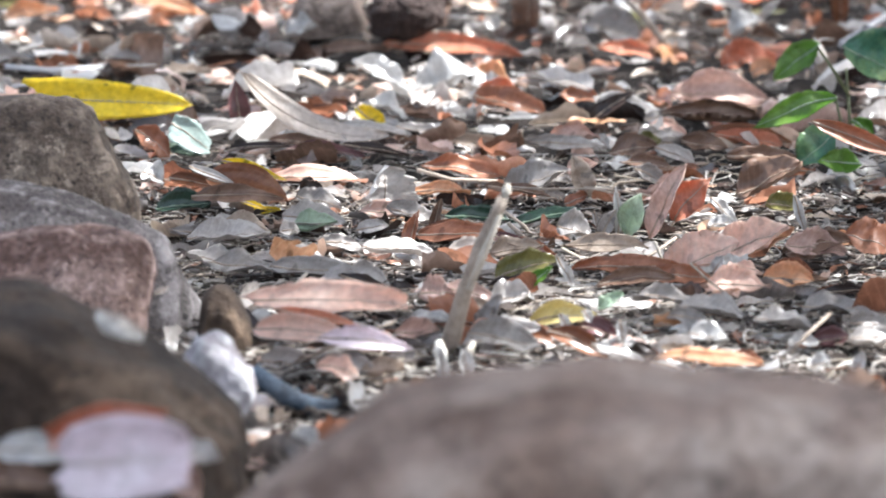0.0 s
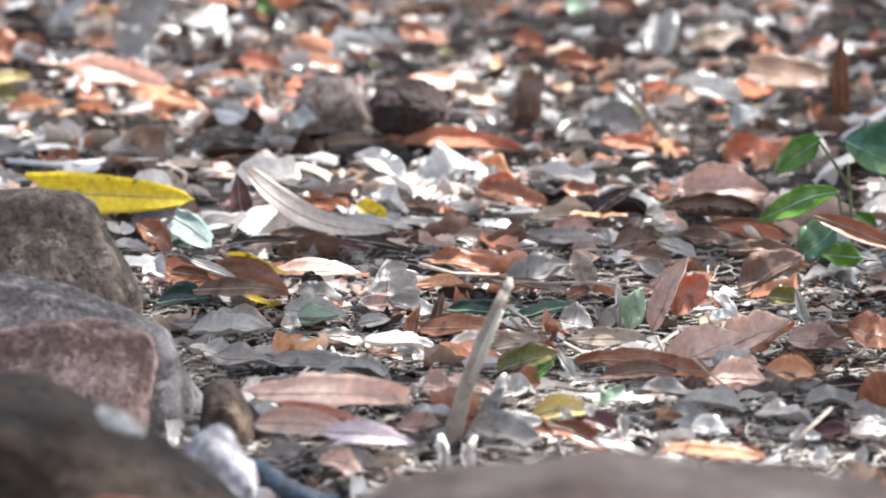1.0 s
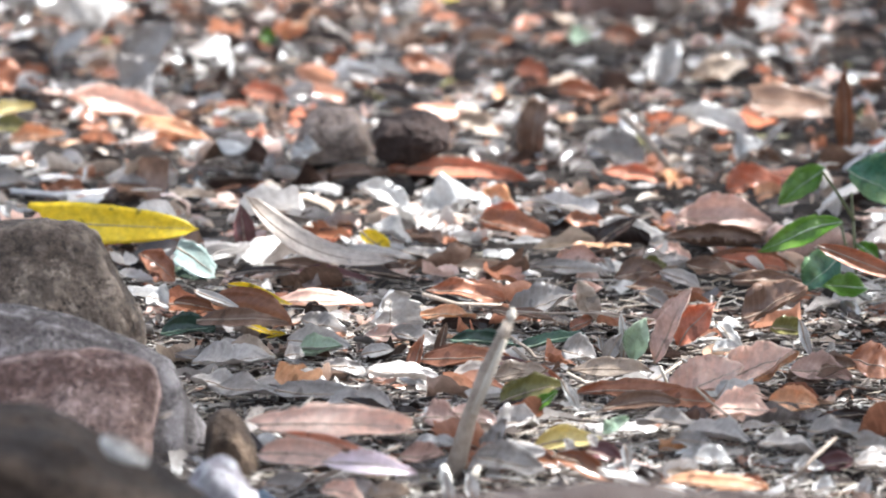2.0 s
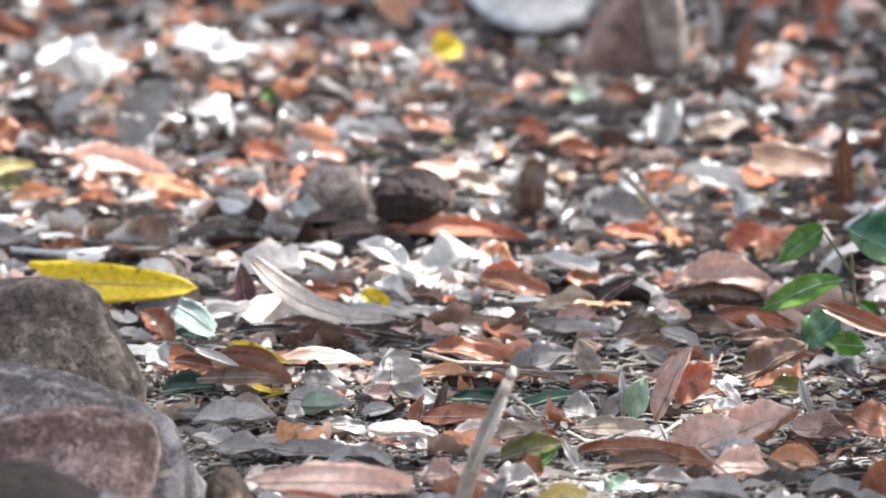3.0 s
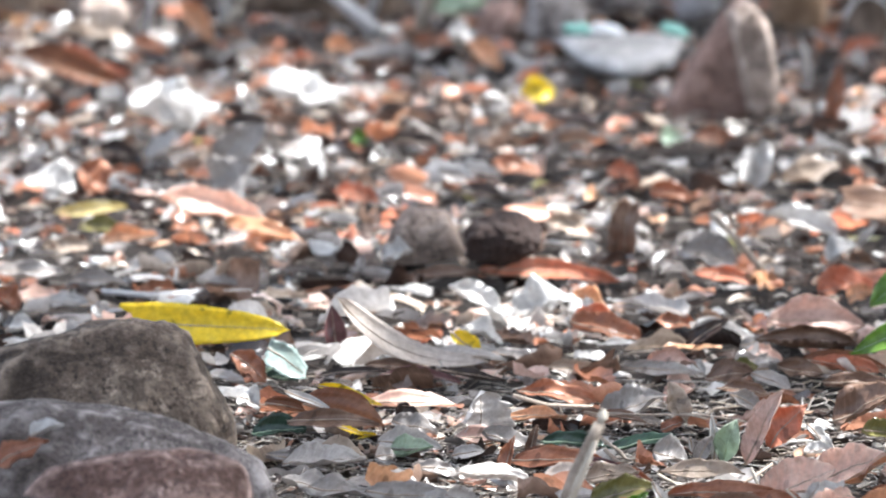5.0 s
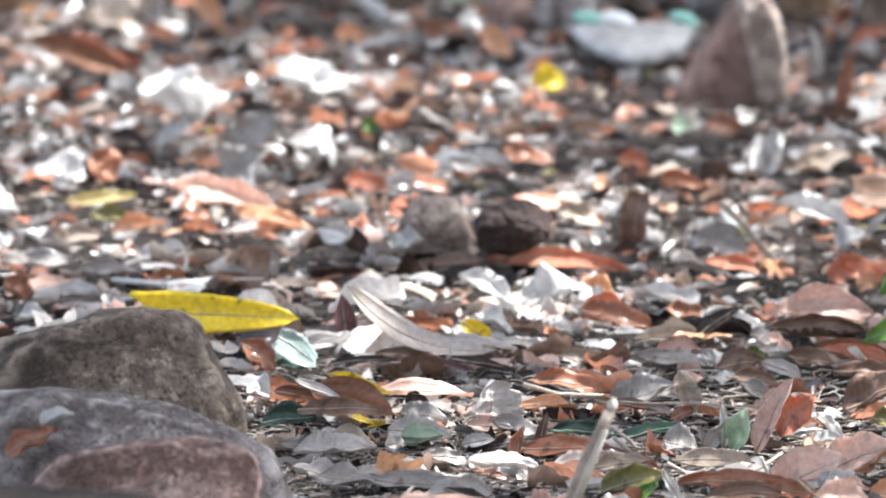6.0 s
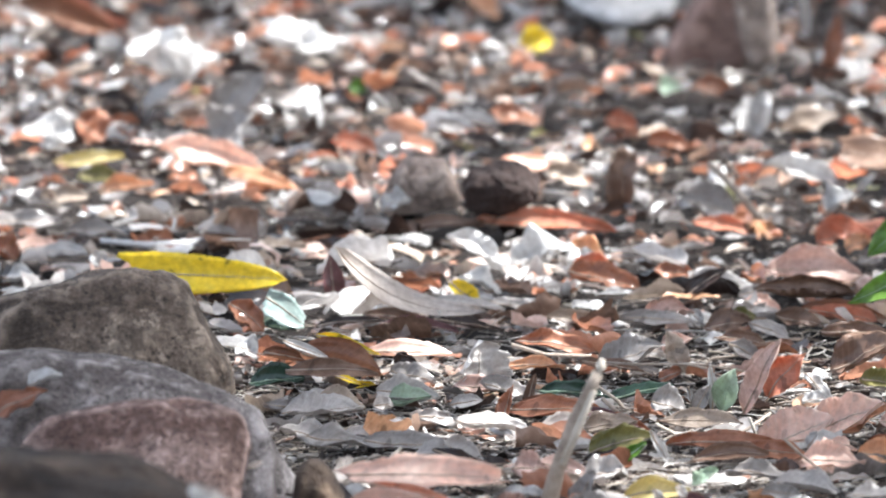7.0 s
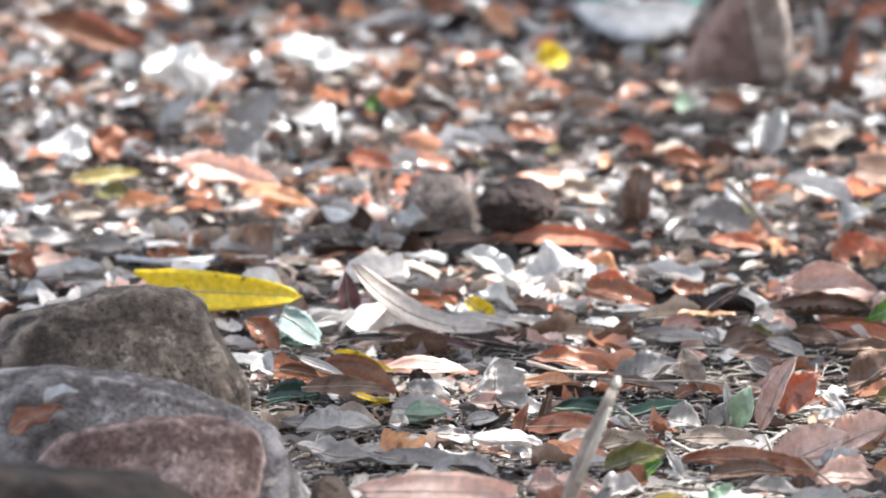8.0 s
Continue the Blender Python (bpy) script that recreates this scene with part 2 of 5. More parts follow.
ROCK_PALE = rock_material("rock_pale_grey", (0.28, 0.26, 0.245), (0.39, 0.37, 0.35), (0.50, 0.48, 0.46), 0.75, 1.0, 0.2, 0.3, 0.5)
ROCK_BEIGE = rock_material("rock_beige", (0.20, 0.165, 0.14), (0.34, 0.29, 0.255), (0.46, 0.41, 0.37), 0.85, 0.7, 0.2, 0.3)
QUARTZ = rock_material("rock_white", (0.19, 0.165, 0.18), (0.30, 0.27, 0.29), (0.46, 0.43, 0.46), 0.7, 1.4, 0.1, 0.2, 0.6)
BARK = plain_material("twig_bark", (0.17, 0.128, 0.10), (0.46, 0.38, 0.31), 0.8, 90.0, 0.8)
STEM = plain_material("green_stem", (0.05, 0.06, 0.025), (0.15, 0.15, 0.07), 0.6, 90.0, 0.4)
WOOD_PALE = plain_material("bare_wood", (0.34, 0.28, 0.22), (0.62, 0.56, 0.47), 0.65, 90.0, 0.6)
# wood lightened to carry sunlight where the sun does not reach
WOOD_WHITE = plain_material("sun_whitened_wood", (0.50, 0.46, 0.40), (0.76, 0.72, 0.65), 0.6, 70.0, 0.5)
WOOD_GREY = plain_material("grey_wood", (0.33, 0.315, 0.31), (0.58, 0.565, 0.57), 0.7, 60.0, 0.6)
# pale last stop paints sun sparkle; the darker stops deepen shaded gaps
DEBRIS = bits_material("shredded_litter", [(0.0, (0.038, 0.027, 0.021)), (0.20, (0.21, 0.17, 0.14)), (0.34, (0.075, 0.056, 0.047)), (0.54, (0.31, 0.275, 0.245)),
                                           (0.62, (0.018, 0.013, 0.011)), (0.78, (0.17, 0.15, 0.138)), (0.88, (0.20, 0.092, 0.055)), (0.93, (0.56, 0.53, 0.49))])
FIBRE = bits_material("rootlets", [(0.0, (0.30, 0.26, 0.225)), (0.25, (0.47, 0.435, 0.40)), (0.5, (0.16, 0.125, 0.10)), (0.7, (0.40, 0.34, 0.27)), (0.88, (0.58, 0.545, 0.50))], 0.5)
CRUST = plain_material("dark_crust", (0.008, 0.005, 0.004), (0.055, 0.032, 0.026), 0.95, 130.0, 1.0)
# dark navy plastic; the pale blue mottling paints its shiny highlights
PLASTIC_BLUE = plain_material("blue_grey_plastic", (0.006, 0.010, 0.020), (0.16, 0.21, 0.27), 0.18, 75.0, 1.0)
PLASTIC_TEAL = plain_material("teal_plastic", (0.18, 0.46, 0.38), (0.34, 0.62, 0.52), 0.35, 30.0, 0.3)
PLASTIC_WHITE = plain_material("white_plastic", (0.66, 0.66, 0.66), (0.82, 0.82, 0.82), 0.35, 30.0, 0.2)
CANOPY = plain_material("canopy_leaf", (0.03, 0.06, 0.015), (0.07, 0.13, 0.03), 0.5, 8.0, 0.2)


# ---- building ----
def mesh_object(name, verts, faces, material, parent=None, label="", smooth=True, uvs=None, indices=None, materials=None):
    me = bpy.data.meshes.new(name)
    me.from_pydata(verts, [], faces)
    for m in materials or [material]:
        me.materials.append(m)
    if smooth:
        me.polygons.foreach_set("use_smooth", [True] * len(me.polygons))
    if indices is not None:
        me.polygons.foreach_set("material_index", indices)
    if uvs is not None:
        layer = me.uv_layers.new(name="UVMap")
        loops = np.empty(len(me.loops), dtype=np.int32)
        me.loops.foreach_get("vertex_index", loops)
        layer.data.foreach_set("uv", np.asarray(uvs, dtype=np.float32)[loops].ravel())
    me.update()
    ob = new(name, me)
    if parent:
        ob.parent = parent
    if label:
        ob["label"] = label
    return ob


def ground_height(x, y):
    """The litter bed: low swells and small hollows."""
    return 0.010 * noise.noise((x * 2.1, y * 1.3, 0.3)) + 0.006 * noise.noise((x * 7.0, y * 5.0, 4.0))


def blade(length, width, rng, curl=0.3, bend=0.15, wave=0.12, nu=12, nv=6, thick=0.0004, torn=0.0, part=(0.0, 1.0), sway=0.06, full=0.0):
    """A leaf blade along +x from 0 to length, across y, face up: outline, keel, curled rims, bend, crumples, ragged
    edge; a part of the length leaves a broken piece. Both sides where it has a thickness."""
    k1, k2, k3 = rng.uniform(0, 50), rng.uniform(0, 50), rng.uniform(0, 50)
    blunt, lean, skew = rng.uniform(0.55, 0.95), rng.uniform(0.75, 0.95), rng.uniform(-0.18, 0.18)
    if full:
        blunt, skew = full, 0.0
    u0, u1 = part
    us, vs = np.linspace(u0, u1, nu + 1), np.linspace(-1, 1, nv + 1)
    top, uv = [], []
    for i, u in enumerate(us):
        half = 0.5 * width * max(0.0, math.sin(math.pi * min(1.0, u ** lean))) ** blunt
        half = max(half, width * 0.03 * (1 - u))
        for v in vs:
            ragged = torn * (0.35 * noise.noise((u * 7 + k1, v * 2, k2)) + 0.35 * noise.noise((u * 23 + k2, v * 3, k1)))
            s = half * (v + skew * (1 - v * v)) * (1.0 + ragged * abs(v))
            a = curl * v * abs(v)
            y = s * math.cos(a)
            z = abs(s) * math.sin(abs(a)) * (1 if curl > 0 else -1) + 0.12 * abs(s)
            fold = noise.noise((u * 3.3 + k1, v * 1.1 + k2, k3))
            z += wave * width * (fold * (0.3 + abs(v)) + 0.34 * (0.5 - abs(noise.noise((u * 6 + k2, v * 1.8 + k3, k1)))) + 0.15 * noise.noise((u * 14 + k2, v * 4 + k3, k1)))
            z += bend * length * (0.25 - (u - 0.5) ** 2)
            x = u * length + 0.04 * length * noise.noise((u * 2 + k3, v, k1))
            if (i == 0 and u0 > 0) or (i == nu and u1 < 1):
                x += 0.09 * length * noise.noise((v * 2.2 + k1, k2, i)) + 0.05 * length * noise.noise((v * 6 + k1, k3, i))
            top.append((x, y + sway * length * noise.noise((u * 1.7, k2, k3)), z))
            uv.append((u, v))
    n, w = len(top), nv + 1
    faces = [(i * w + j, i * w + w + j, i * w + w + j + 1, i * w + j + 1) for i in range(nu) for j in range(nv)]
    if not thick:
        return top, faces, uv
    verts = top + [(x, y, z - thick) for x, y, z in top]
    low = [tuple(n + i for i in reversed(f)) for f in faces]
    rim = [j for j in range(w)] + [i * w + w - 1 for i in range(1, nu + 1)] + [nu * w + j for j in range(w - 2, -1, -1)] + [i * w for i in range(nu - 1, 0, -1)]
    side = [(rim[i], rim[(i + 1) % len(rim)], n + rim[(i + 1) % len(rim)], n + rim[i]) for i in range(len(rim))]
    return verts, faces + low + side, uv + uv


def tube(points, radii, sides=7, rough=0.0, seed=0.0):
    """A round, slightly uneven bar along points."""
    pts = [Vector(p) for p in points]
    verts, faces = [], []
    for i, p in enumerate(pts):
        d = (pts[min(i + 1, len(pts) - 1)] - pts[max(i - 1, 0)]).normalized()
        a = d.orthogonal().normalized()
        if abs(d.z) < 0.95:
            a = d.cross(Vector((0, 0, 1))).normalized()
        b = d.cross(a)
        for k in range(sides):
            t = 2 * math.pi * k / sides
            r = radii[i] * (1 + rough * noise.noise((i * 0.7 + seed, k * 1.3, seed)))
            verts.append(p + a * (r * math.cos(t)) + b * (r * math.sin(t)))
    for i in range(len(pts) - 1):
        for k in range(sides):
            q = (k + 1) % sides
            faces.append((i * sides + k, i * sides + q, i * sides + sides + q, i * sides + sides + k))
    faces.append(tuple(range(sides - 1, -1, -1)))
    faces.append(tuple((len(pts) - 1) * sides + k for k in range(sides)))
    return [tuple(v) for v in verts], faces


LEAF_WORDS = {
    "brown": "dry brown fallen leaf, curled, on the leaf litter", "dark": "dark brown fallen leaf, wrinkled, in the litter, some shade in its colour",
    "rust": "rust-brown dry fallen leaf with curled edges", "red": "bright red-brown dry fallen leaf, upturned",
    "orange": "orange dry fallen leaf lit by the sun", "pink": "broad pinkish-brown dry fallen leaf with dark specks",
    "tan": "light tan dry fallen leaf, brittle and curled", "grey": "weathered grey fallen leaf in the litter",
    "cream": "long cream-coloured dry fallen leaf, bent and smooth", "straw": "straw-yellow fallen leaf with pale veins", "maroon": "dark maroon fallen leaf standing on edge", "russet": "glossy russet-brown fallen leaf, rolled at the rim",
    "pale": "whitish fallen leaf, sun glints put into its pale colour", "ash": "ash-grey weathered fallen leaf, thin and curled", "salmon": "pale salmon dry fallen leaf with a bent rim",
    "lilac": "broad pale lilac fallen leaf before the dark stone", "mint": "pale mint-green fallen leaf beside the stones", "yellow": "long yellow fallen leaf with brown spots",
    "olive": "olive-brown fallen leaf, half dried", "green": "green leaf blade above the litter",
    "darkgreen": "dark green glossy fallen leaf, curled", "sage": "grey-green leaf with pale blotches", "mottled": "bluish green leaf with yellow blotches",
}
KEEP = []  # where the larger things lie: middle and half width


def leaf(kind, base, tip, width, roll=35.0, curl=0.5, bend=0.1, wave=0.26, torn=0.34, part=(0.0, 1.0), sway=0.05, full=0.0, rib=True, stalk=0.0, label="", parent=None):
    """One fallen leaf from its stalk end to its tip. roll: degrees by which the blade's far edge is lifted."""
    rng = random.Random(round(base[0] * 1000) * 7919 + round(base[1] * 1000) * 31 + round(tip[2] * 1000))
    base, tip = Vector(base), Vector(tip)
    ax = (tip - base).normalized()
    away = Vector((0, 1, 0)) - ax * ax.y
    if away.length < 0.2:
        away = Vector((1, 0, 0)) - ax * ax.x
    away.normalize()
    up = ax.cross(away)
    if up.z < 0:
        up = -up
    r = radians(roll)
    across = away * math.cos(r) + up * math.sin(r)
    face = ax.cross(across)
    if ax.cross(across).dot(up * math.cos(r) - away * math.sin(r)) < 0:
        face = -face
        across = -across
    length = (tip - base).length
    verts, faces, uv = blade(length, width, rng, curl, bend, wave, 20, 8, torn=torn, part=part, sway=sway, full=full)
    body = parent or new("leaf")
    place = Matrix.Translation(base) @ Matrix((ax, across, face)).transposed().to_4x4()
    if parent:
        ob = mesh_object("leaf", verts, faces, LEAF[kind], parent, uvs=uv)
        ob.matrix_local = parent.matrix_world.inverted() @ place
        ribs = ob
    else:
        body.matrix_world = place
        mesh_object("blade", verts, faces, LEAF[kind], body, uvs=uv)
        tagged(body, label or LEAF_WORDS[kind], "leaf", "fallen leaves")
        ribs = body
        KEEP.append(((base.x + tip.x) / 2, (base.y + tip.y) / 2, abs(tip.x - base.x) / 2 + 0.012))
    line = [Vector(verts[i * 9 + 4]) + Vector((0, 0, 0.0003)) for i in range(20)]
    v2, f2 = tube(line, [0.0010 * (1 - 0.045 * i) for i in range(20)], 5)
    rib_mat = LEAF["sage"] if kind in ("green", "sage", "darkgreen", "mottled") else LEAF["tan"]
    if rib:
        mesh_object("midrib", v2, f2, rib_mat, ribs, uvs=[(0.5, 0.5)] * len(v2))
    if stalk:
        v3, f3 = tube([line[0] + Vector((-stalk, rng.uniform(-0.3, 0.3) * stalk, rng.uniform(0, 0.4) * stalk)), line[0] - Vector((stalk * 0.4, 0, 0)), line[0]], [0.0009, 0.0011, 0.0012], 5)
        mesh_object("stalk", v3, f3, rib_mat, ribs, uvs=[(0.5, 0.5)] * len(v3))
    return body


def rock(name, lumps, material, label, planes=16, sharp=40.0, subdiv=5, rough=0.03, coarse=0.035, freq=9.0, seed=0.0, category="rock"):
    """A stone stretched over a few lumps (x, y, z, rx, ry, rz): broken into flat faces with softened edges, then
    roughened.
    """
    rng = random.Random(int(seed * 1000) + 11)
    centre = sum((Vector(l[:3]) for l in lumps), Vector()) / len(lumps)
    KEEP.append((centre.x, min(l[1] - l[4] for l in lumps) + 0.02, (max(l[0] + l[3] for l in lumps) - min(l[0] - l[3] for l in lumps)) / 2 * 0.9))
    mids, radii = np.array([l[:3] for l in lumps]) - np.array(centre), np.array([l[3:6] for l in lumps])
    golden = math.pi * (3 - math.sqrt(5))
    normals = [(math.cos(golden * i) * math.sqrt(1 - z * z), math.sin(golden * i) * math.sqrt(1 - z * z), z) for i in range(420) for z in [1 - (2 * i + 1) / 420]]
    normals += [(math.cos(i * 0.0436), 0.0, math.sin(i * 0.0436)) for i in range(144)]
    chips = []
    for i in range(planes):
        n = Vector((rng.gauss(0, 1), rng.gauss(-0.8, 1), rng.gauss(0.2, 0.8))).normalized()
        chips.append(tuple(n))
    normals = np.array(normals + chips)
    reach = ((normals @ mids.T) + np.sqrt((normals ** 2) @ (radii ** 2).T)).max(axis=1)
    for i in range(planes):
        reach[-1 - i] *= rng.uniform(0.86, 0.97)
    cuts = normals / reach[:, None]
    bm = bmesh.new()
    bmesh.ops.create_icosphere(bm, subdivisions=subdiv, radius=1.0)
    for v in bm.verts:
        d = v.co.normalized()
        w = cuts @ np.array(d)
        soft = np.maximum(w[-planes:], 0.0)
        top = max(soft.max(), 1e-6)
        soft = top * float(((soft / top) ** sharp).sum()) ** (1 / sharp)
        p = d / max(w.max(), soft)
        q = p + Vector((seed, seed * 2, seed * 3))
        k = coarse * noise.noise(q * freq) + rough * noise.noise(q * freq * 2.7) + 0.5 * rough * noise.noise(q * freq * 6.0)
        k -= 0.6 * rough * (1 - abs(noise.noise(q * freq * 1.7))) ** 6
        k += 0.25 * rough * noise.noise(q * freq * 15.0)
        v.co = p * (1 + k)
    for f in bm.faces:
        f.smooth = True
    me = bpy.data.meshes.new(name)
    bm.to_mesh(me)
    bm.free()
    me.materials.append(material)
    ob = new(name, me)
    ob.location = centre
    return tagged(ob, label, category)


def stick(name, points, radii, material, label, sides=10, rough=0.25, parent=None, category="twig"):
    base = Vector(points[0])
    v, f = tube([Vector(p) - base for p in points], radii, sides, rough, base.x * 7)
    ob = mesh_object(name, v, f, material, parent)
    ob.location = base
    KEEP.append(((points[0][0] + points[-1][0]) / 2, min(q[1] for q in points), 0.015 + abs(points[0][0] - points[-1][0]) / 2)) if not parent else None
    if not parent:
        tagged(ob, label, category)
    elif label:
        ob["label"] = label
    return ob


# ---- ground ----
def build_ground():
    xs = [-600, -120, -30, -8, -3] + [-1.6 + 0.04 * i for i in range(81)] + [3, 8, 30, 120, 600]
    ys = [-600, -120, -30, -6, 0, 1.8] + [2.6 + 0.04 * i for i in range(240)] + [14, 20, 40, 150, 600]
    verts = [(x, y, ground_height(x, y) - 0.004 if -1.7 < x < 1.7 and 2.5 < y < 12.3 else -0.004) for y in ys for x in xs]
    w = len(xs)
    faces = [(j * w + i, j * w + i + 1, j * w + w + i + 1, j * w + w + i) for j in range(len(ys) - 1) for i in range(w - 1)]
    tagged(mesh_object("ground", verts, faces, SOIL_SHADED), "bare dark grey-brown soil under the leaf litter, gap shade in its colour", "ground", kind="structure")


build_ground()


def join(name, pieces, materials, label, category):
    """Many small pieces (verts, faces, uvs, slot) as one mesh."""
    verts, faces, uvs, idx = [], [], [], []
    for v, f, u, m in pieces:
        n = len(verts)
        verts.extend(v)
        faces.extend(tuple(i + n for i in q) for q in f)
        uvs.extend(u)
        idx.extend([m] * len(f))
    ob = mesh_object(name, verts, faces, None, uvs=uvs, indices=idx, materials=materials)
    return tagged(ob, label, category, kind="stuff")


def scatter_place(rng):
    """A place on the part of the ground that can be seen, evenly by area."""
    while True:
        y = rng.uniform(3.2, 11.6)
        half = 0.08 * y + 0.10
        x = rng.uniform(-1.05, 1.05)
        if -half - 0.012 * y < x < half:
            return x, y


def before_things(x, y):
    """Whether a piece lying here would stand just before one of the larger things."""
    return any(abs(x - kx) < kw and ky - 0.34 < y < ky + 0.01 for kx, ky, kw in KEEP)


LITTER_KINDS = ["brown", "dark", "rust", "red", "orange", "pink", "tan", "grey", "pale", "olive", "ash", "salmon"]
LITTER_WEIGHTS = [13, 8, 11, 2, 3, 7, 13, 24, 10, 1, 16, 3]
# far litter: more dark leaves, in place of shaded gaps
FAR_WEIGHTS = [16, 22, 13, 6, 3, 4, 8, 20, 14, 1, 11, 1]


def litter_leaf(rng, x, y, low, nu=10, nv=4, thick=0.0):
    k = rng.choices(range(len(LITTER_KINDS)), FAR_WEIGHTS if y > 5.9 else LITTER_WEIGHTS)[0]
    # low-lying leaves take mostly dark kinds, painting the shade between leaves
    sunk_shaded = rng.random() < (0.24 if y < 5.4 else 0.30)
    if sunk_shaded:
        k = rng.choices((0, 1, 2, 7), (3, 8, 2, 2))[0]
    length = rng.choice((rng.uniform(0.03, 0.07), rng.uniform(0.055, 0.108)))
    if low or y < 5.3:
        length *= 0.74
        low = low or rng.random() < 0.65
    if y > 6.0:
        length *= 0.76
    part = (0.0, 1.0)
    if rng.random() < 0.68:
        length *= 1.2
        part = rng.choice(((0.0, rng.uniform(0.45, 0.7)), (rng.uniform(0.3, 0.5), 1.0), (rng.uniform(0.15, 0.35), rng.uniform(0.6, 0.85))))
    v, f, u = blade(length, length * rng.uniform(0.26, 0.5), rng, rng.uniform(-0.9, 1.4), rng.uniform(-0.12, 0.3), rng.uniform(0.12, 0.5), nu, nv, thick, rng.uniform(0.15, 0.95), part)
    tilt = rng.gauss(0, 10) if rng.random() < 0.78 else rng.uniform(-50, 50)
    facing = rng.gauss(0, 45) + rng.choice((0, 180)) if rng.random() < 0.65 else rng.uniform(0, 360)
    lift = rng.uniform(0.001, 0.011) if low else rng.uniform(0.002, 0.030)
    if sunk_shaded:
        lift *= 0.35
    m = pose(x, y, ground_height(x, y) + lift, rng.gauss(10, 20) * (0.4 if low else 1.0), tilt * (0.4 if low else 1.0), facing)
    return k, v, f, u, m @ Matrix.Translation((-length / 2, 0, 0))


def build_litter(count):
    """The single leaves of the nearest stretch, then all the rest as one sheet of litter."""
    rng = random.Random(5)
    pieces, single = [], 0
    for i in range(count):
        x, y = scatter_place(rng)
        low = before_things(x, y)
        if low and rng.random() < 0.08:
            continue
        if single < 150 and 4.2 < y < 4.9 and not low:
            k, v, f, u, m = litter_leaf(rng, x, y, low, 14, 6, 0.0003)
            ob = new("leaf")
            ob.matrix_world = m
            mesh_object("blade", v, f, LEAF[LITTER_KINDS[k]], ob, uvs=u)
            line = [Vector(v[j * 7 + 3]) + Vector((0, 0, 0.0003)) for j in range(14)]
            v2, f2 = tube(line, [0.0008 * (1 - 0.05 * j) for j in range(14)], 4)
            mesh_object("midrib", v2, f2, LEAF["tan"], ob, uvs=[(0.5, 0.5)] * len(v2))
            tagged(ob, LEAF_WORDS[LITTER_KINDS[k]], "leaf", "fallen leaves")
            single += 1
            continue
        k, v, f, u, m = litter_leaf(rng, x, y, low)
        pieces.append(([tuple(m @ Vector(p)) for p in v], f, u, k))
    for i in range(24000):
        x, y = rng.uniform(-5.0, 5.0), rng.uniform(-3.0, 16.0)
        half = 0.08 * y + 0.10
        if (3.2 < y < 11.6 and -half - 0.012 * y < x < half) or math.hypot(x / 5.0, (y - 6.5) / 9.5) > rng.uniform(0.45, 1.05):
            continue
        k, v, f, u, m = litter_leaf(rng, x, y, y < 3.2, 4, 2)
        m = m @ Matrix.Scale(1.35, 4)
        pieces.append(([tuple(m @ Vector(p)) for p in v], f, u, k))
    join("leaf_litter", pieces, [LEAF[k] for k in LITTER_KINDS], "thick litter of dry brown, grey and rust fallen leaves", "leaf litter")


def build_debris(count):
    rng = random.Random(9)
    pieces = []
    for i in range(count):
        x, y = scatter_place(rng)
        while i % 5 < 2 and not 3.9 < y < 5.1:
            x, y = scatter_place(rng)
        z = ground_height(x, y)
        high = 0.008 if before_things(x, y) else 0.026
        if rng.random() < 0.48:
            length, r = rng.uniform(0.008, 0.05), rng.uniform(0.0004, 0.0013)
            a, e = rng.uniform(0, 2 * math.pi), rng.gauss(0.03, 0.10)
            d = Vector((math.cos(a) * math.cos(e), math.sin(a) * math.cos(e), math.sin(e)))
            p = Vector((x, y, z + rng.uniform(0.003, high)))
            side = Vector((-d.y, d.x, rng.uniform(-0.5, 0.9))) * length * rng.uniform(-0.2, 0.2)
            v, f = tube([p, p + d * length * 0.5 + side, p + d * length], [r, r, r * 0.6], 4)
        else:
            length = rng.uniform(0.006, 0.022)
            v, f, u = blade(length * 1.4, length * rng.uniform(0.22, 0.6), rng, rng.uniform(-0.8, 1.2), rng.uniform(-0.3, 0.4), 0.4, 3, 2, 0.0, 0.9, (0.18, rng.uniform(0.6, 0.9)))
            m = pose(x, y, z + rng.uniform(0.003, high), rng.gauss(8, 16), rng.gauss(0, 12), rng.uniform(0, 360))
            v = [tuple(m @ Vector(p)) for p in v]
        pieces.append((v, f, [(0.3, 0.3)] * len(v), 0))
    for i in range(6200):
        x, y = scatter_place(rng)
        while not 3.9 < y < (4.95 if i % 2 else 5.3):
            x, y = scatter_place(rng)
        p = Vector((x, y, ground_height(x, y) + rng.uniform(0.004, 0.010 if before_things(x, y) else 0.024)))
        a, turn, step, r = rng.uniform(0, 2 * math.pi), rng.gauss(0, 0.45), rng.uniform(0.005, 0.012), rng.uniform(0.0003, 0.0008)
        rise = rng.gauss(0.0, 0.25)
        line = [p]
        for j in range(5):
            line.append(line[-1] + Vector((math.cos(a), math.sin(a), rise - 0.12 * j * abs(rise) * 4)) * step)
            a += turn
        v, f = tube(line, [r, r, r, r * 0.9, r * 0.8, r * 0.5], 4)
        pieces.append((v, f, [(0.3, 0.3)] * len(v), 1))
    join("litter_debris", pieces, [DEBRIS, FIBRE], "shredded leaf bits, husks and fine twigs on the soil", "debris")




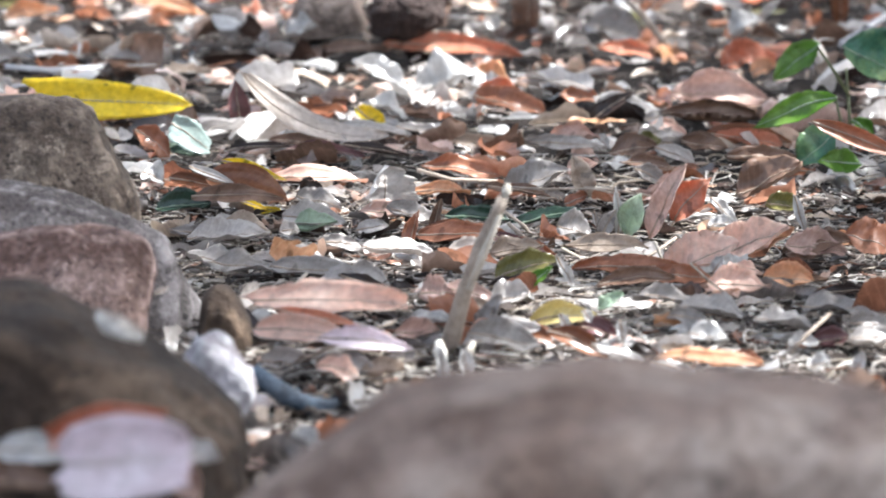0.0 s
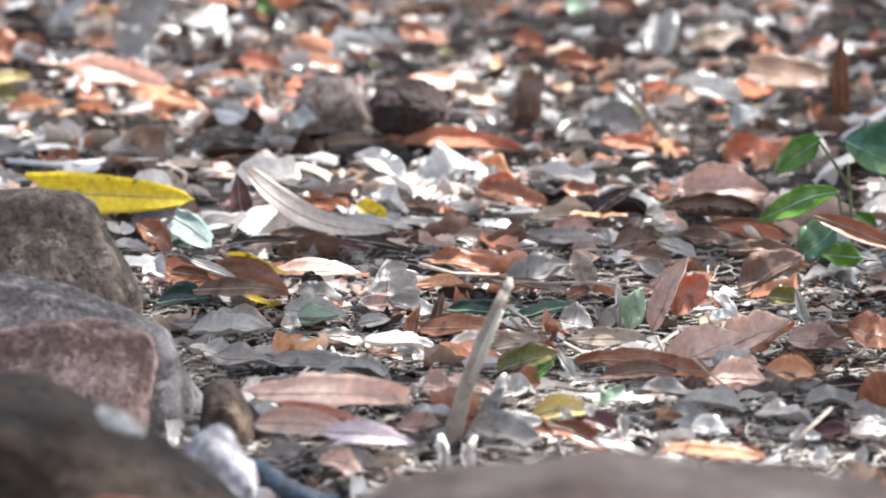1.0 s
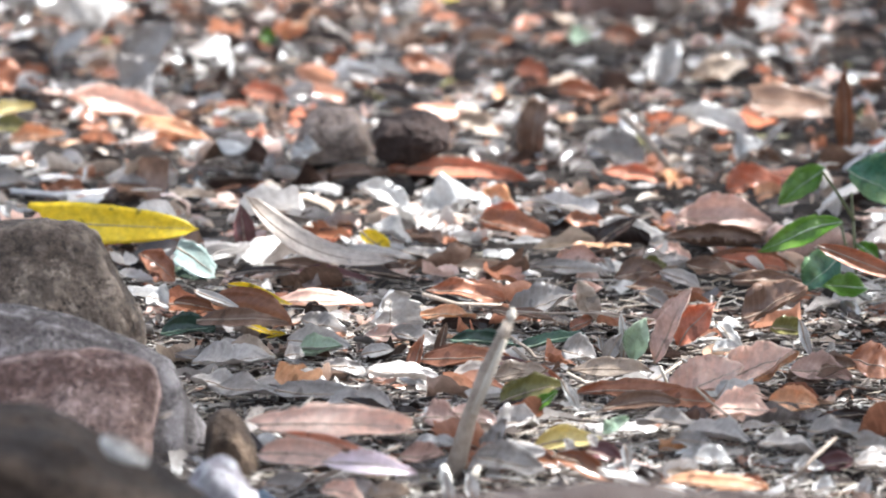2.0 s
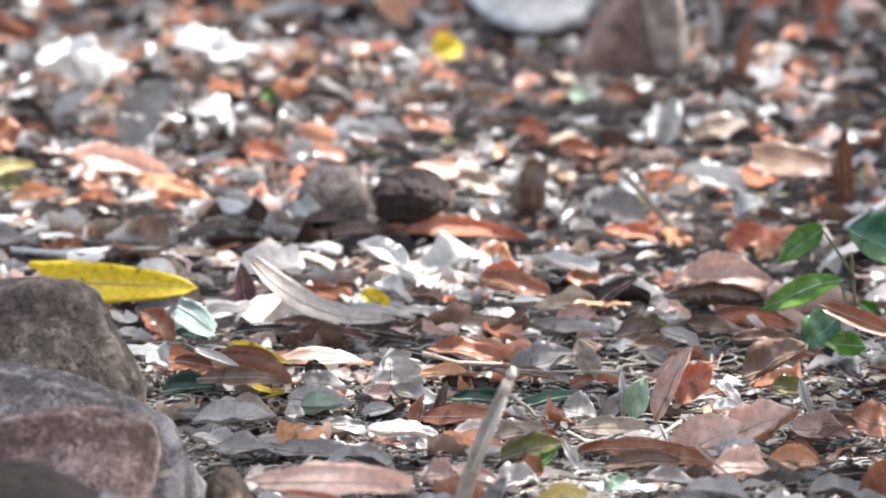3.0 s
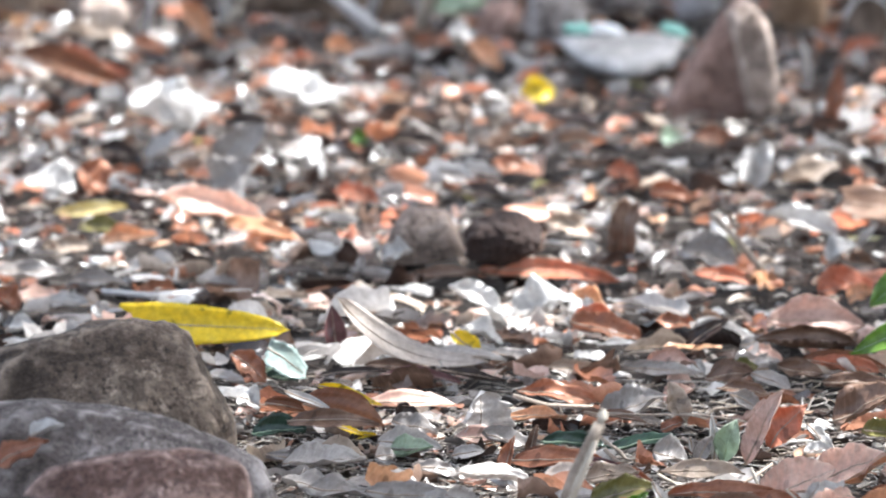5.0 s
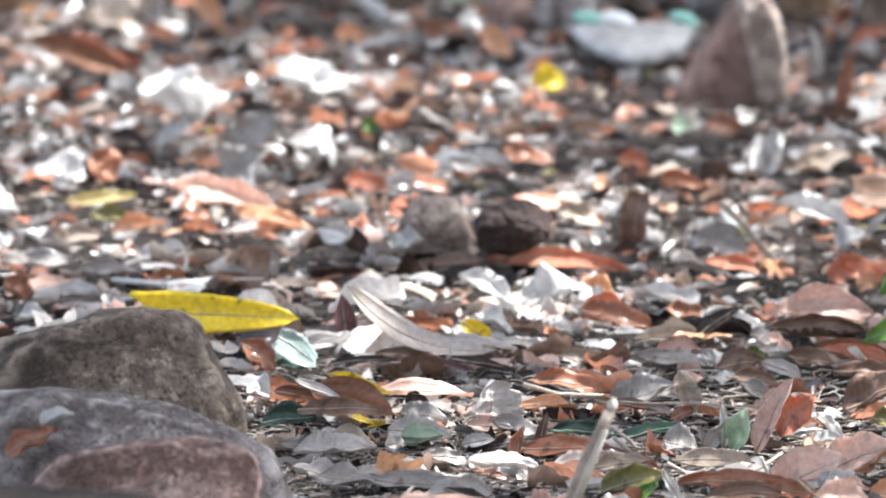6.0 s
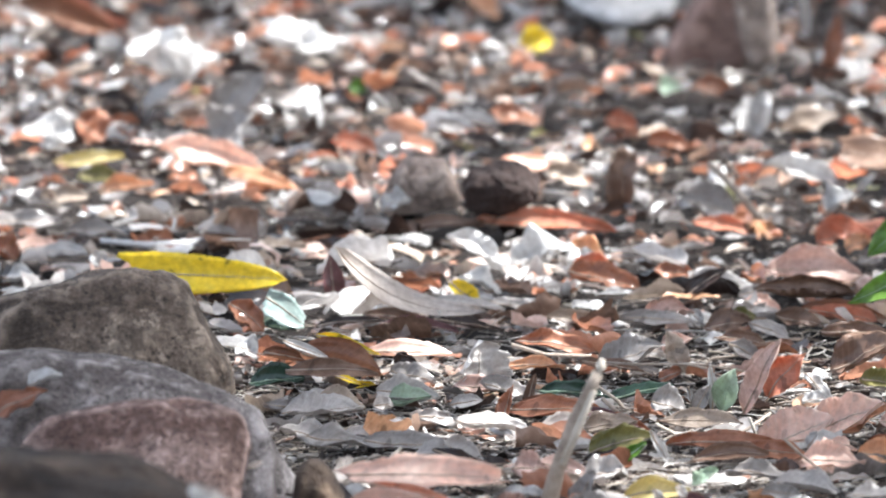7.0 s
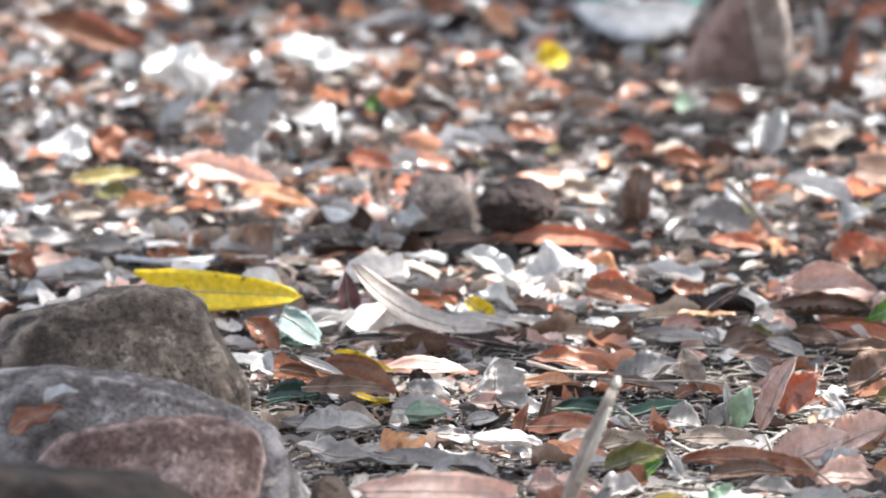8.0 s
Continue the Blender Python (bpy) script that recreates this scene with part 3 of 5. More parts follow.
# ---- stones, sticks and leaves ----
# the pile of stones
rock("rock", [(-0.459, 4.500, 0.130, 0.010, 0.022, 0.010), (-0.432, 4.500, 0.140, 0.010, 0.022, 0.010), (-0.414, 4.500, 0.144, 0.010, 0.022, 0.010), (-0.376, 4.500, 0.150, 0.010, 0.022, 0.010), (-0.351, 4.500, 0.157, 0.010, 0.022, 0.010), (-0.325, 4.500, 0.160, 0.010, 0.022, 0.010), (-0.307, 4.500, 0.158, 0.010, 0.022, 0.010), (-0.284, 4.500, 0.147, 0.010, 0.022, 0.010), (-0.271, 4.500, 0.138, 0.010, 0.022, 0.010), (-0.262, 4.500, 0.113, 0.010, 0.022, 0.010), (-0.254, 4.500, 0.070, 0.010, 0.022, 0.010), (-0.266, 4.480, -0.030, 0.010, 0.070, 0.010), (-0.459, 4.480, -0.030, 0.010, 0.070, 0.010), (-0.357, 4.470, 0.020, 0.010, 0.070, 0.010)], ROCK_GREY, "rounded grey-brown stone with fine pale specks, in a pile", seed=1.3, subdiv=6, planes=26, rough=0.05, coarse=0.05)
rock("rock", [(-0.452, 4.360, 0.115, 0.008, 0.022, 0.008), (-0.421, 4.360, 0.119, 0.008, 0.022, 0.008), (-0.406, 4.360, 0.120, 0.008, 0.022, 0.008), (-0.380, 4.360, 0.120, 0.008, 0.022, 0.008), (-0.357, 4.360, 0.115, 0.008, 0.022, 0.008), (-0.317, 4.360, 0.109, 0.008, 0.022, 0.008), (-0.297, 4.360, 0.107, 0.008, 0.022, 0.008), (-0.277, 4.360, 0.099, 0.008, 0.022, 0.008), (-0.240, 4.360, 0.080, 0.008, 0.022, 0.008), (-0.214, 4.360, 0.070, 0.008, 0.022, 0.008), (-0.202, 4.360, 0.055, 0.008, 0.022, 0.008), (-0.194, 4.360, 0.034, 0.008, 0.022, 0.008), (-0.206, 4.340, -0.040, 0.008, 0.070, 0.008), (-0.452, 4.340, -0.040, 0.008, 0.070, 0.008), (-0.323, 4.330, 0.010, 0.008, 0.070, 0.008)], ROCK_BLUE, "smooth grey stone, sky light put into its pale top edge", seed=2.1, subdiv=6, planes=26, rough=0.05, coarse=0.05)
rock("rock", [(-0.388, 4.220, 0.077, 0.006, 0.014, 0.006), (-0.381, 4.220, 0.083, 0.006, 0.014, 0.006), (-0.351, 4.220, 0.095, 0.006, 0.014, 0.006), (-0.305, 4.220, 0.104, 0.006, 0.014, 0.006), (-0.270, 4.220, 0.106, 0.006, 0.014, 0.006), (-0.246, 4.220, 0.100, 0.006, 0.014, 0.006), (-0.228, 4.220, 0.091, 0.006, 0.014, 0.006), (-0.224, 4.220, 0.061, 0.006, 0.014, 0.006), (-0.221, 4.220, 0.031, 0.006, 0.014, 0.006), (-0.233, 4.200, -0.020, 0.006, 0.045, 0.006), (-0.388, 4.200, -0.020, 0.006, 0.045, 0.006), (-0.305, 4.190, 0.030, 0.006, 0.045, 0.006)], ROCK_PLUM, "purple-brown pitted stone leaning on a grey one", seed=3.7, subdiv=6, planes=26, rough=0.06, coarse=0.055)
rock("rock", [(-0.170, 4.250, 0.043, 0.015, 0.030, 0.015), (-0.158, 4.250, 0.027, 0.012, 0.030, 0.012), (-0.176, 4.250, 0.012, 0.013, 0.030, 0.013), (-0.155, 4.250, -0.001, 0.011, 0.030, 0.011), (-0.167, 4.250, -0.010, 0.009, 0.030, 0.009)], ROCK_DARK, "small dark brown stone beside the pile", seed=4.4)
rock("rock", [(-0.373, 3.600, 0.140, 0.040, 0.120, 0.040), (-0.306, 3.600, 0.138, 0.034, 0.120, 0.034), (-0.266, 3.600, 0.132, 0.033, 0.120, 0.033), (-0.230, 3.600, 0.114, 0.031, 0.120, 0.031), (-0.189, 3.600, 0.091, 0.031, 0.120, 0.031), (-0.156, 3.600, 0.065, 0.029, 0.120, 0.029), (-0.142, 3.600, 0.039, 0.029, 0.120, 0.029), (-0.135, 3.600, 0.001, 0.022, 0.120, 0.022), (-0.383, 3.600, -0.014, 0.022, 0.120, 0.022)], ROCK_DARK, "large dark brown stone with olive stains, lowest in the pile", seed=5.2, subdiv=6, rough=0.045, coarse=0.03)
rock("rock", [(-0.177, 3.860, 0.068, 0.008, 0.030, 0.008), (-0.168, 3.860, 0.083, 0.008, 0.030, 0.008), (-0.158, 3.860, 0.084, 0.008, 0.030, 0.008), (-0.149, 3.860, 0.080, 0.008, 0.030, 0.008), (-0.141, 3.860, 0.065, 0.008, 0.030, 0.008), (-0.138, 3.860, 0.050, 0.008, 0.030, 0.008), (-0.146, 3.860, 0.041, 0.008, 0.030, 0.008), (-0.156, 3.860, 0.030, 0.008, 0.030, 0.008), (-0.177, 3.860, 0.030, 0.008, 0.030, 0.008)], QUARTZ, "small whitish stone wedged against the dark one", seed=6.1, planes=40, sharp=90.0, rough=0.10, coarse=0.10, freq=18.0)
# pale blotch on the dark stone, added as a thin separate piece
rock("rock", [(-0.218, 3.520, 0.166, 0.003, 0.020, 0.003), (-0.205, 3.520, 0.160, 0.005, 0.020, 0.005), (-0.192, 3.520, 0.152, 0.002, 0.020, 0.002), (-0.213, 3.520, 0.158, 0.002, 0.020, 0.002)], ROCK_BEIGE, "pale blotch on the dark stone, shaped as a thin chip", subdiv=5, seed=7.1)
rock("rock", [(-0.101, 2.950, 0.145, 0.018, 0.100, 0.018), (-0.056, 2.950, 0.188, 0.021, 0.100, 0.021), (-0.031, 2.950, 0.199, 0.022, 0.100, 0.022), (-0.001, 2.950, 0.202, 0.024, 0.100, 0.024), (0.035, 2.950, 0.207, 0.025, 0.100, 0.025), (0.065, 2.950, 0.209, 0.026, 0.100, 0.026), (0.095, 2.950, 0.204, 0.027, 0.100, 0.027), (0.141, 2.950, 0.193, 0.030, 0.100, 0.030), (0.186, 2.950, 0.196, 0.030, 0.100, 0.030), (0.247, 2.950, 0.193, 0.033, 0.100, 0.033), (0.277, 2.950, 0.164, 0.036, 0.100, 0.036), (0.066, 2.950, -0.024, 0.030, 0.100, 0.030), (-0.102, 2.950, -0.017, 0.018, 0.100, 0.018), (0.249, 2.950, -0.024, 0.024, 0.100, 0.024)], ROCK_TAN, "broad tan-brown boulder before the leaf litter", seed=8.3, subdiv=6, rough=0.03, coarse=0.04, freq=7.0)

# blurred things before the pile
leaf("red", (-0.239, 3.270, 0.136), (-0.152, 3.270, 0.149), 0.031, 70, torn=0.2, wave=0.1, part=(0.08, 0.88))
leaf("lilac", (-0.236, 3.220, 0.133), (-0.135, 3.220, 0.132), 0.054, 72, torn=0.1, wave=0.08, curl=0.3, part=(0.12, 0.88), full=0.45)
leaf("pink", (-0.169, 3.310, 0.121), (-0.147, 3.310, 0.090), 0.025, 70)
leaf("tan", (-0.280, 3.400, 0.102), (-0.221, 3.400, 0.102), 0.024, 50)
leaf("pale", (-0.275, 3.380, 0.110), (-0.223, 3.380, 0.102), 0.027, 60)
leaf("ash", (-0.162, 3.400, 0.104), (-0.137, 3.400, 0.097), 0.019, 50)
leaf("brown", (-0.279, 3.300, 0.106), (-0.228, 3.300, 0.102), 0.023, 50)
stick("plastic_strip", [(-0.137, 3.980, 0.045), (-0.128, 3.980, 0.036), (-0.114, 3.980, 0.026), (-0.098, 3.990, 0.016), (-0.083, 4.000, 0.012), (-0.074, 4.020, 0.012)], [0.0050, 0.0072, 0.0076, 0.0072, 0.0062, 0.0040], PLASTIC_BLUE, "curved blue-grey plastic strip beside the stones", category="plastic scrap", rough=0.1)

# stones at the far edge
rock("rock", [(0.163, 7.750, -0.014, 0.006, 0.060, 0.006), (0.195, 7.750, 0.047, 0.006, 0.060, 0.006), (0.234, 7.750, 0.105, 0.006, 0.060, 0.006), (0.265, 7.750, 0.147, 0.006, 0.060, 0.006), (0.276, 7.750, 0.159, 0.006, 0.060, 0.006), (0.287, 7.750, 0.156, 0.006, 0.060, 0.006), (0.305, 7.750, 0.120, 0.006, 0.060, 0.006), (0.313, 7.750, -0.005, 0.006, 0.060, 0.006), (0.303, 7.750, -0.020, 0.006, 0.060, 0.006), (0.163, 7.750, -0.020, 0.006, 0.060, 0.006)], ROCK_RED, "upright pointed red-brown stone with a darker left side", seed=9.4, planes=20, rough=0.03, coarse=0.035)
# sunlit right face of the pointed stone, added as a paler piece
rock("rock", [(0.263, 7.690, 0.146, 0.007, 0.050, 0.007), (0.277, 7.690, 0.159, 0.007, 0.050, 0.007), (0.292, 7.690, 0.156, 0.007, 0.050, 0.007), (0.307, 7.690, 0.132, 0.007, 0.050, 0.007), (0.320, 7.690, 0.067, 0.007, 0.050, 0.007), (0.324, 7.690, 0.008, 0.007, 0.050, 0.007), (0.296, 7.690, 0.007, 0.007, 0.050, 0.007)], ROCK_DULL, "pale slab forming the sunlit right face of the pointed stone", seed=9.9, planes=20, rough=0.06, coarse=0.06, freq=14.0)
rock("rock", [(0.026, 8.450, 0.048, 0.006, 0.015, 0.006), (0.219, 8.450, 0.050, 0.006, 0.015, 0.006), (0.186, 8.200, 0.034, 0.007, 0.015, 0.007), (0.095, 8.160, 0.026, 0.007, 0.015, 0.007), (0.144, 8.140, 0.025, 0.007, 0.015, 0.007), (0.051, 8.300, 0.041, 0.006, 0.015, 0.006)], ROCK_PALE, "flat pale grey slab of stone", seed=10.4, planes=20, rough=0.04, coarse=0.05, freq=14.0)
rock("rock", [(-0.085, 8.950, 0.000, 0.020, 0.080, 0.020), (-0.075, 8.950, 0.040, 0.020, 0.080, 0.020), (-0.049, 8.950, 0.045, 0.020, 0.080, 0.020), (-0.035, 8.950, 0.000, 0.020, 0.080, 0.020)], ROCK_RED, "low red-brown boulder among the grey ones", seed=11.8)
rock("rock", [(-0.008, 8.800, 0.022, 0.021, 0.080, 0.021), (0.001, 8.800, 0.075, 0.019, 0.080, 0.019), (0.041, 8.800, 0.086, 0.019, 0.080, 0.019), (0.054, 8.800, 0.058, 0.018, 0.080, 0.018), (0.058, 8.800, 0.018, 0.018, 0.080, 0.018)], ROCK_BLUE, "grey boulder behind the slab, sky light put into its pale top", seed=11.2)
rock("rock", [(0.053, 9.400, 0.097, 0.042, 0.100, 0.042), (0.100, 9.400, 0.111, 0.038, 0.100, 0.038), (0.157, 9.400, 0.026, 0.023, 0.100, 0.023), (0.100, 9.400, 0.016, 0.028, 0.100, 0.028)], ROCK_BLUE, "mauve-grey boulder behind the slab", seed=12.2)
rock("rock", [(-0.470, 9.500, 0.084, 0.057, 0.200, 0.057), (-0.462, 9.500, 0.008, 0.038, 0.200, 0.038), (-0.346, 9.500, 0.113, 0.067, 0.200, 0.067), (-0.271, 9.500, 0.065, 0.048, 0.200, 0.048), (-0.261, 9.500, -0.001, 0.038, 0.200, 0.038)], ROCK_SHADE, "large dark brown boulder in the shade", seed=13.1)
rock("rock", [(-0.717, 9.000, 0.045, 0.022, 0.050, 0.022), (-0.681, 9.000, 0.045, 0.022, 0.050, 0.022), (-0.677, 9.000, 0.014, 0.018, 0.050, 0.018), (-0.727, 9.000, 0.009, 0.018, 0.050, 0.018)], ROCK_DULL, "small tan stone at the foot of the boulders", seed=14.1, subdiv=4)
rock("rock", [(-0.696, 9.800, 0.140, 0.030, 0.100, 0.030), (-0.642, 9.800, 0.140, 0.030, 0.100, 0.030), (-0.634, 9.800, -0.056, 0.025, 0.100, 0.025), (-0.703, 9.800, -0.056, 0.025, 0.100, 0.025)], ROCK_SHADE, "upright dark brown rock in the shade", seed=15.1)
rock("rock", [(0.400, 9.200, 0.171, 0.028, 0.100, 0.028), (0.443, 9.200, 0.171, 0.028, 0.100, 0.028), (0.447, 9.200, -0.004, 0.023, 0.100, 0.023), (0.401, 9.200, -0.013, 0.023, 0.100, 0.023)], ROCK_RUST, "tall brown rock with rusty stains", seed=16.1)
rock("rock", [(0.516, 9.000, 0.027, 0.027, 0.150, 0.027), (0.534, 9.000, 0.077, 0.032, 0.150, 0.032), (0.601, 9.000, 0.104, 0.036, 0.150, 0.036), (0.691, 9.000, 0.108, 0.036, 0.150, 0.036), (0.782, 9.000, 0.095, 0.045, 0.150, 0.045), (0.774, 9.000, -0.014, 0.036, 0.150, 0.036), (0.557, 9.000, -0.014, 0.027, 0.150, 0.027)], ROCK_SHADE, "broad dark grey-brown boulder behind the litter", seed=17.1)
rock("rock", [(0.249, 9.000, 0.140, 0.025, 0.060, 0.025), (0.283, 9.000, 0.149, 0.023, 0.060, 0.023), (0.267, 9.000, 0.059, 0.025, 0.060, 0.025), (0.239, 9.000, 0.045, 0.022, 0.060, 0.022)], QUARTZ, "pale bluish stone behind the slab", seed=18.1, subdiv=4)
rock("rock", [(-0.181, 9.800, -0.007, 0.039, 0.100, 0.039), (-0.122, 9.800, 0.013, 0.039, 0.100, 0.039), (-0.112, 9.800, -0.046, 0.030, 0.100, 0.030), (-0.191, 9.800, -0.056, 0.030, 0.100, 0.030)], ROCK_GREY, "grey stone in the shade behind dry stems", seed=19.1)
rock("rock", [(-0.928, 9.400, 0.064, 0.047, 0.100, 0.047), (-0.833, 9.400, 0.064, 0.047, 0.100, 0.047), (-0.834, 9.400, -0.002, 0.038, 0.100, 0.038), (-0.948, 9.400, -0.002, 0.038, 0.100, 0.038)], ROCK_SHADE, "dark stone in the shade", seed=20.1, subdiv=4)
rock("rock", [(-0.162, 5.980, 0.037, 0.007, 0.030, 0.007), (-0.138, 5.980, 0.076, 0.010, 0.030, 0.010), (-0.104, 5.980, 0.074, 0.010, 0.030, 0.010), (-0.087, 5.980, 0.037, 0.007, 0.030, 0.007), (-0.154, 5.980, 0.028, 0.008, 0.030, 0.008)], ROCK_DULL, "grey-brown stone half sunk in the litter", seed=21.1)
rock("seed_pod", [(-0.056, 5.920, 0.056, 0.026, 0.040, 0.026), (-0.029, 5.920, 0.066, 0.023, 0.040, 0.023), (-0.017, 5.920, 0.061, 0.021, 0.040, 0.021), (-0.038, 5.920, 0.052, 0.021, 0.040, 0.021)], CRUST, "dark brown rough woody seed pod", seed=22.1, subdiv=6, rough=0.07, coarse=0.05, freq=34.0, category="seed pod")
# rear boulders: near-black colour stands for the shaded gaps between rocks
rock("rock", [(-1.174, 10.600, -0.030, 0.045, 0.250, 0.045), (-1.077, 10.600, 0.033, 0.064, 0.250, 0.064), (-0.982, 10.600, -0.020, 0.051, 0.250, 0.051), (-0.983, 10.600, -0.084, 0.032, 0.250, 0.032), (-1.175, 10.600, -0.084, 0.032, 0.250, 0.032)], ROCK_DARK, "boulder behind the litter, shade put into its dark colour", seed=30.1, subdiv=4)
rock("rock", [(-0.865, 10.750, -0.042, 0.053, 0.250, 0.053), (-0.780, 10.750, 0.022, 0.076, 0.250, 0.076), (-0.696, 10.750, -0.031, 0.060, 0.250, 0.060), (-0.697, 10.750, -0.096, 0.038, 0.250, 0.038), (-0.865, 10.750, -0.096, 0.038, 0.250, 0.038)], ROCK_DARK, "boulder behind the litter, shade put into its dark colour", seed=31.8, subdiv=4)
rock("rock", [(-0.601, 10.900, -0.054, 0.069, 0.250, 0.069), (-0.496, 10.900, 0.012, 0.098, 0.250, 0.098), (-0.391, 10.900, -0.043, 0.079, 0.250, 0.079), (-0.392, 10.900, -0.109, 0.049, 0.250, 0.049), (-0.602, 10.900, -0.109, 0.049, 0.250, 0.049)], ROCK_DARK, "boulder behind the litter, shade put into its dark colour", seed=33.5, subdiv=4)
rock("rock", [(-0.279, 10.600, -0.030, 0.052, 0.250, 0.052), (-0.195, 10.600, 0.033, 0.074, 0.250, 0.074), (-0.113, 10.600, -0.020, 0.060, 0.250, 0.060), (-0.113, 10.600, -0.084, 0.037, 0.250, 0.037), (-0.279, 10.600, -0.084, 0.037, 0.250, 0.037)], ROCK_DARK, "boulder behind the litter, shade put into its dark colour", seed=35.2, subdiv=4)
rock("rock", [(-0.002, 10.750, -0.042, 0.060, 0.250, 0.060), (0.082, 10.750, 0.022, 0.086, 0.250, 0.086), (0.166, 10.750, -0.031, 0.069, 0.250, 0.069), (0.166, 10.750, -0.096, 0.043, 0.250, 0.043), (-0.002, 10.750, -0.096, 0.043, 0.250, 0.043)], ROCK_DARK, "boulder behind the litter, shade put into its dark colour", seed=36.9, subdiv=4)
rock("rock", [(0.286, 10.900, -0.054, 0.054, 0.250, 0.054), (0.378, 10.900, 0.012, 0.077, 0.250, 0.077), (0.470, 10.900, -0.043, 0.061, 0.250, 0.061), (0.471, 10.900, -0.109, 0.038, 0.250, 0.038), (0.287, 10.900, -0.109, 0.038, 0.250, 0.038)], ROCK_DARK, "boulder behind the litter, shade put into its dark colour", seed=38.6, subdiv=4)
rock("rock", [(0.538, 10.600, -0.030, 0.060, 0.250, 0.060), (0.633, 10.600, 0.033, 0.085, 0.250, 0.085), (0.729, 10.600, -0.020, 0.068, 0.250, 0.068), (0.730, 10.600, -0.084, 0.043, 0.250, 0.043), (0.538, 10.600, -0.084, 0.043, 0.250, 0.043)], ROCK_DARK, "boulder behind the litter, shade put into its dark colour", seed=40.3, subdiv=4)
rock("rock", [(0.819, 10.750, -0.042, 0.053, 0.250, 0.053), (0.922, 10.750, 0.022, 0.076, 0.250, 0.076), (1.026, 10.750, -0.031, 0.060, 0.250, 0.060), (1.027, 10.750, -0.096, 0.038, 0.250, 0.038), (0.820, 10.750, -0.096, 0.038, 0.250, 0.038)], ROCK_DARK, "boulder behind the litter, shade put into its dark colour", seed=42.0, subdiv=4)
rock("plastic_scrap", [(0.186, 8.400, 0.068, 0.008, 0.020, 0.008), (0.206, 8.400, 0.066, 0.008, 0.020, 0.008), (0.218, 8.400, 0.056, 0.006, 0.020, 0.006)], PLASTIC_TEAL, "crumpled teal plastic scrap on the slab", seed=40.2, subdiv=4, rough=0.1, coarse=0.2, freq=30.0, category="plastic scrap")
rock("plastic_scrap", [(0.086, 8.380, 0.068, 0.010, 0.015, 0.010), (0.108, 8.380, 0.064, 0.011, 0.015, 0.011), (0.119, 8.380, 0.059, 0.007, 0.015, 0.007)], PLASTIC_WHITE, "white plastic scrap in the sun on the slab", seed=42.2, subdiv=4, rough=0.1, coarse=0.15, freq=30.0, category="plastic scrap")

# sticks
broken_stick = stick("stick", [(0.001, 4.220, -0.007), (0.007, 4.220, 0.022), (0.016, 4.200, 0.060), (0.029, 4.200, 0.095), (0.041, 4.190, 0.125), (0.046, 4.190, 0.136)], [0.0068, 0.0068, 0.0063, 0.0061, 0.0050, 0.0046], BARK, "broken grey-brown stick standing in the litter, pale at its tip")
stick("broken_end", [(0.045, -0.030, 0.141), (0.047, -0.030, 0.147), (0.048, -0.030, 0.152), (0.047, -0.030, 0.154)], [0.0047, 0.0044, 0.0025, 0.0008], WOOD_PALE, "pale splintered end", parent=broken_stick)
# pale strip laid along the stick as its sunlit right edge
stick("lit_edge", [(0.019, -0.026, 0.072), (0.031, -0.026, 0.101), (0.042, -0.034, 0.130)], [0.0030, 0.0030, 0.0025], WOOD_PALE, "pale strip for the sunlit right edge", parent=broken_stick)
# the lit look of this torn bark comes from its pale colours
stick("torn_bark", [(-0.004, -0.060, 0.039), (-0.003, -0.060, 0.030), (-0.000, -0.060, 0.019), (0.001, -0.060, 0.007)], [0.0020, 0.0046, 0.0036, 0.0014], WOOD_WHITE, "torn bark at the foot, sunlit brightness in its colour", parent=broken_stick, rough=0.5)
stick("torn_bark", [(0.023, -0.060, 0.038), (0.018, -0.060, 0.030), (0.017, -0.060, 0.020), (0.020, -0.060, 0.009)], [0.0014, 0.0040, 0.0034, 0.0016], WOOD_PALE, "torn bark at the foot, sunlit brightness in its colour", parent=broken_stick, rough=0.5)
stick("stick", [(-0.432, 8.900, 0.161), (-0.343, 8.900, 0.089), (-0.258, 8.800, 0.029)], [0.0116, 0.0116, 0.0106], WOOD_GREY, "bare pale grey stick leaning on the boulder")
stick("stick", [(-0.157, 9.000, 0.149), (-0.175, 9.000, 0.086), (-0.192, 9.000, 0.009)], [0.0090, 0.0099, 0.0108], WOOD_PALE, "dry tan stem among the boulders")
stick("stick", [(-0.612, 8.900, 0.161), (-0.615, 8.900, 0.085), (-0.625, 8.900, 0.004)], [0.0054, 0.0054, 0.0054], WOOD_GREY, "thin grey upright stem")
stick("stick", [(0.318, 8.400, 0.201), (0.315, 8.400, 0.150), (0.309, 8.400, 0.104)], [0.0135, 0.0126, 0.0126], WOOD_WHITE, "whitish dry stem behind the pointed stone")
stick("stick", [(-0.002, 5.400, 0.013), (0.064, 5.450, 0.000), (0.147, 5.450, -0.004), (0.228, 5.400, -0.007), (0.272, 5.400, -0.011)], [0.0027, 0.0027, 0.0033, 0.0027, 0.0022], WOOD_PALE, "long thin straw-coloured stalk lying on the litter")
stick("stick", [(0.461, 8.600, 0.036), (0.468, 8.600, 0.070), (0.484, 8.600, 0.096), (0.510, 8.600, 0.102), (0.534, 8.600, 0.085), (0.542, 8.600, 0.055), (0.532, 8.600, 0.027)], [0.0035, 0.0035, 0.0035, 0.0035, 0.0035, 0.0035, 0.0026], WOOD_GREY, "thin dry tendril bent in a loop")
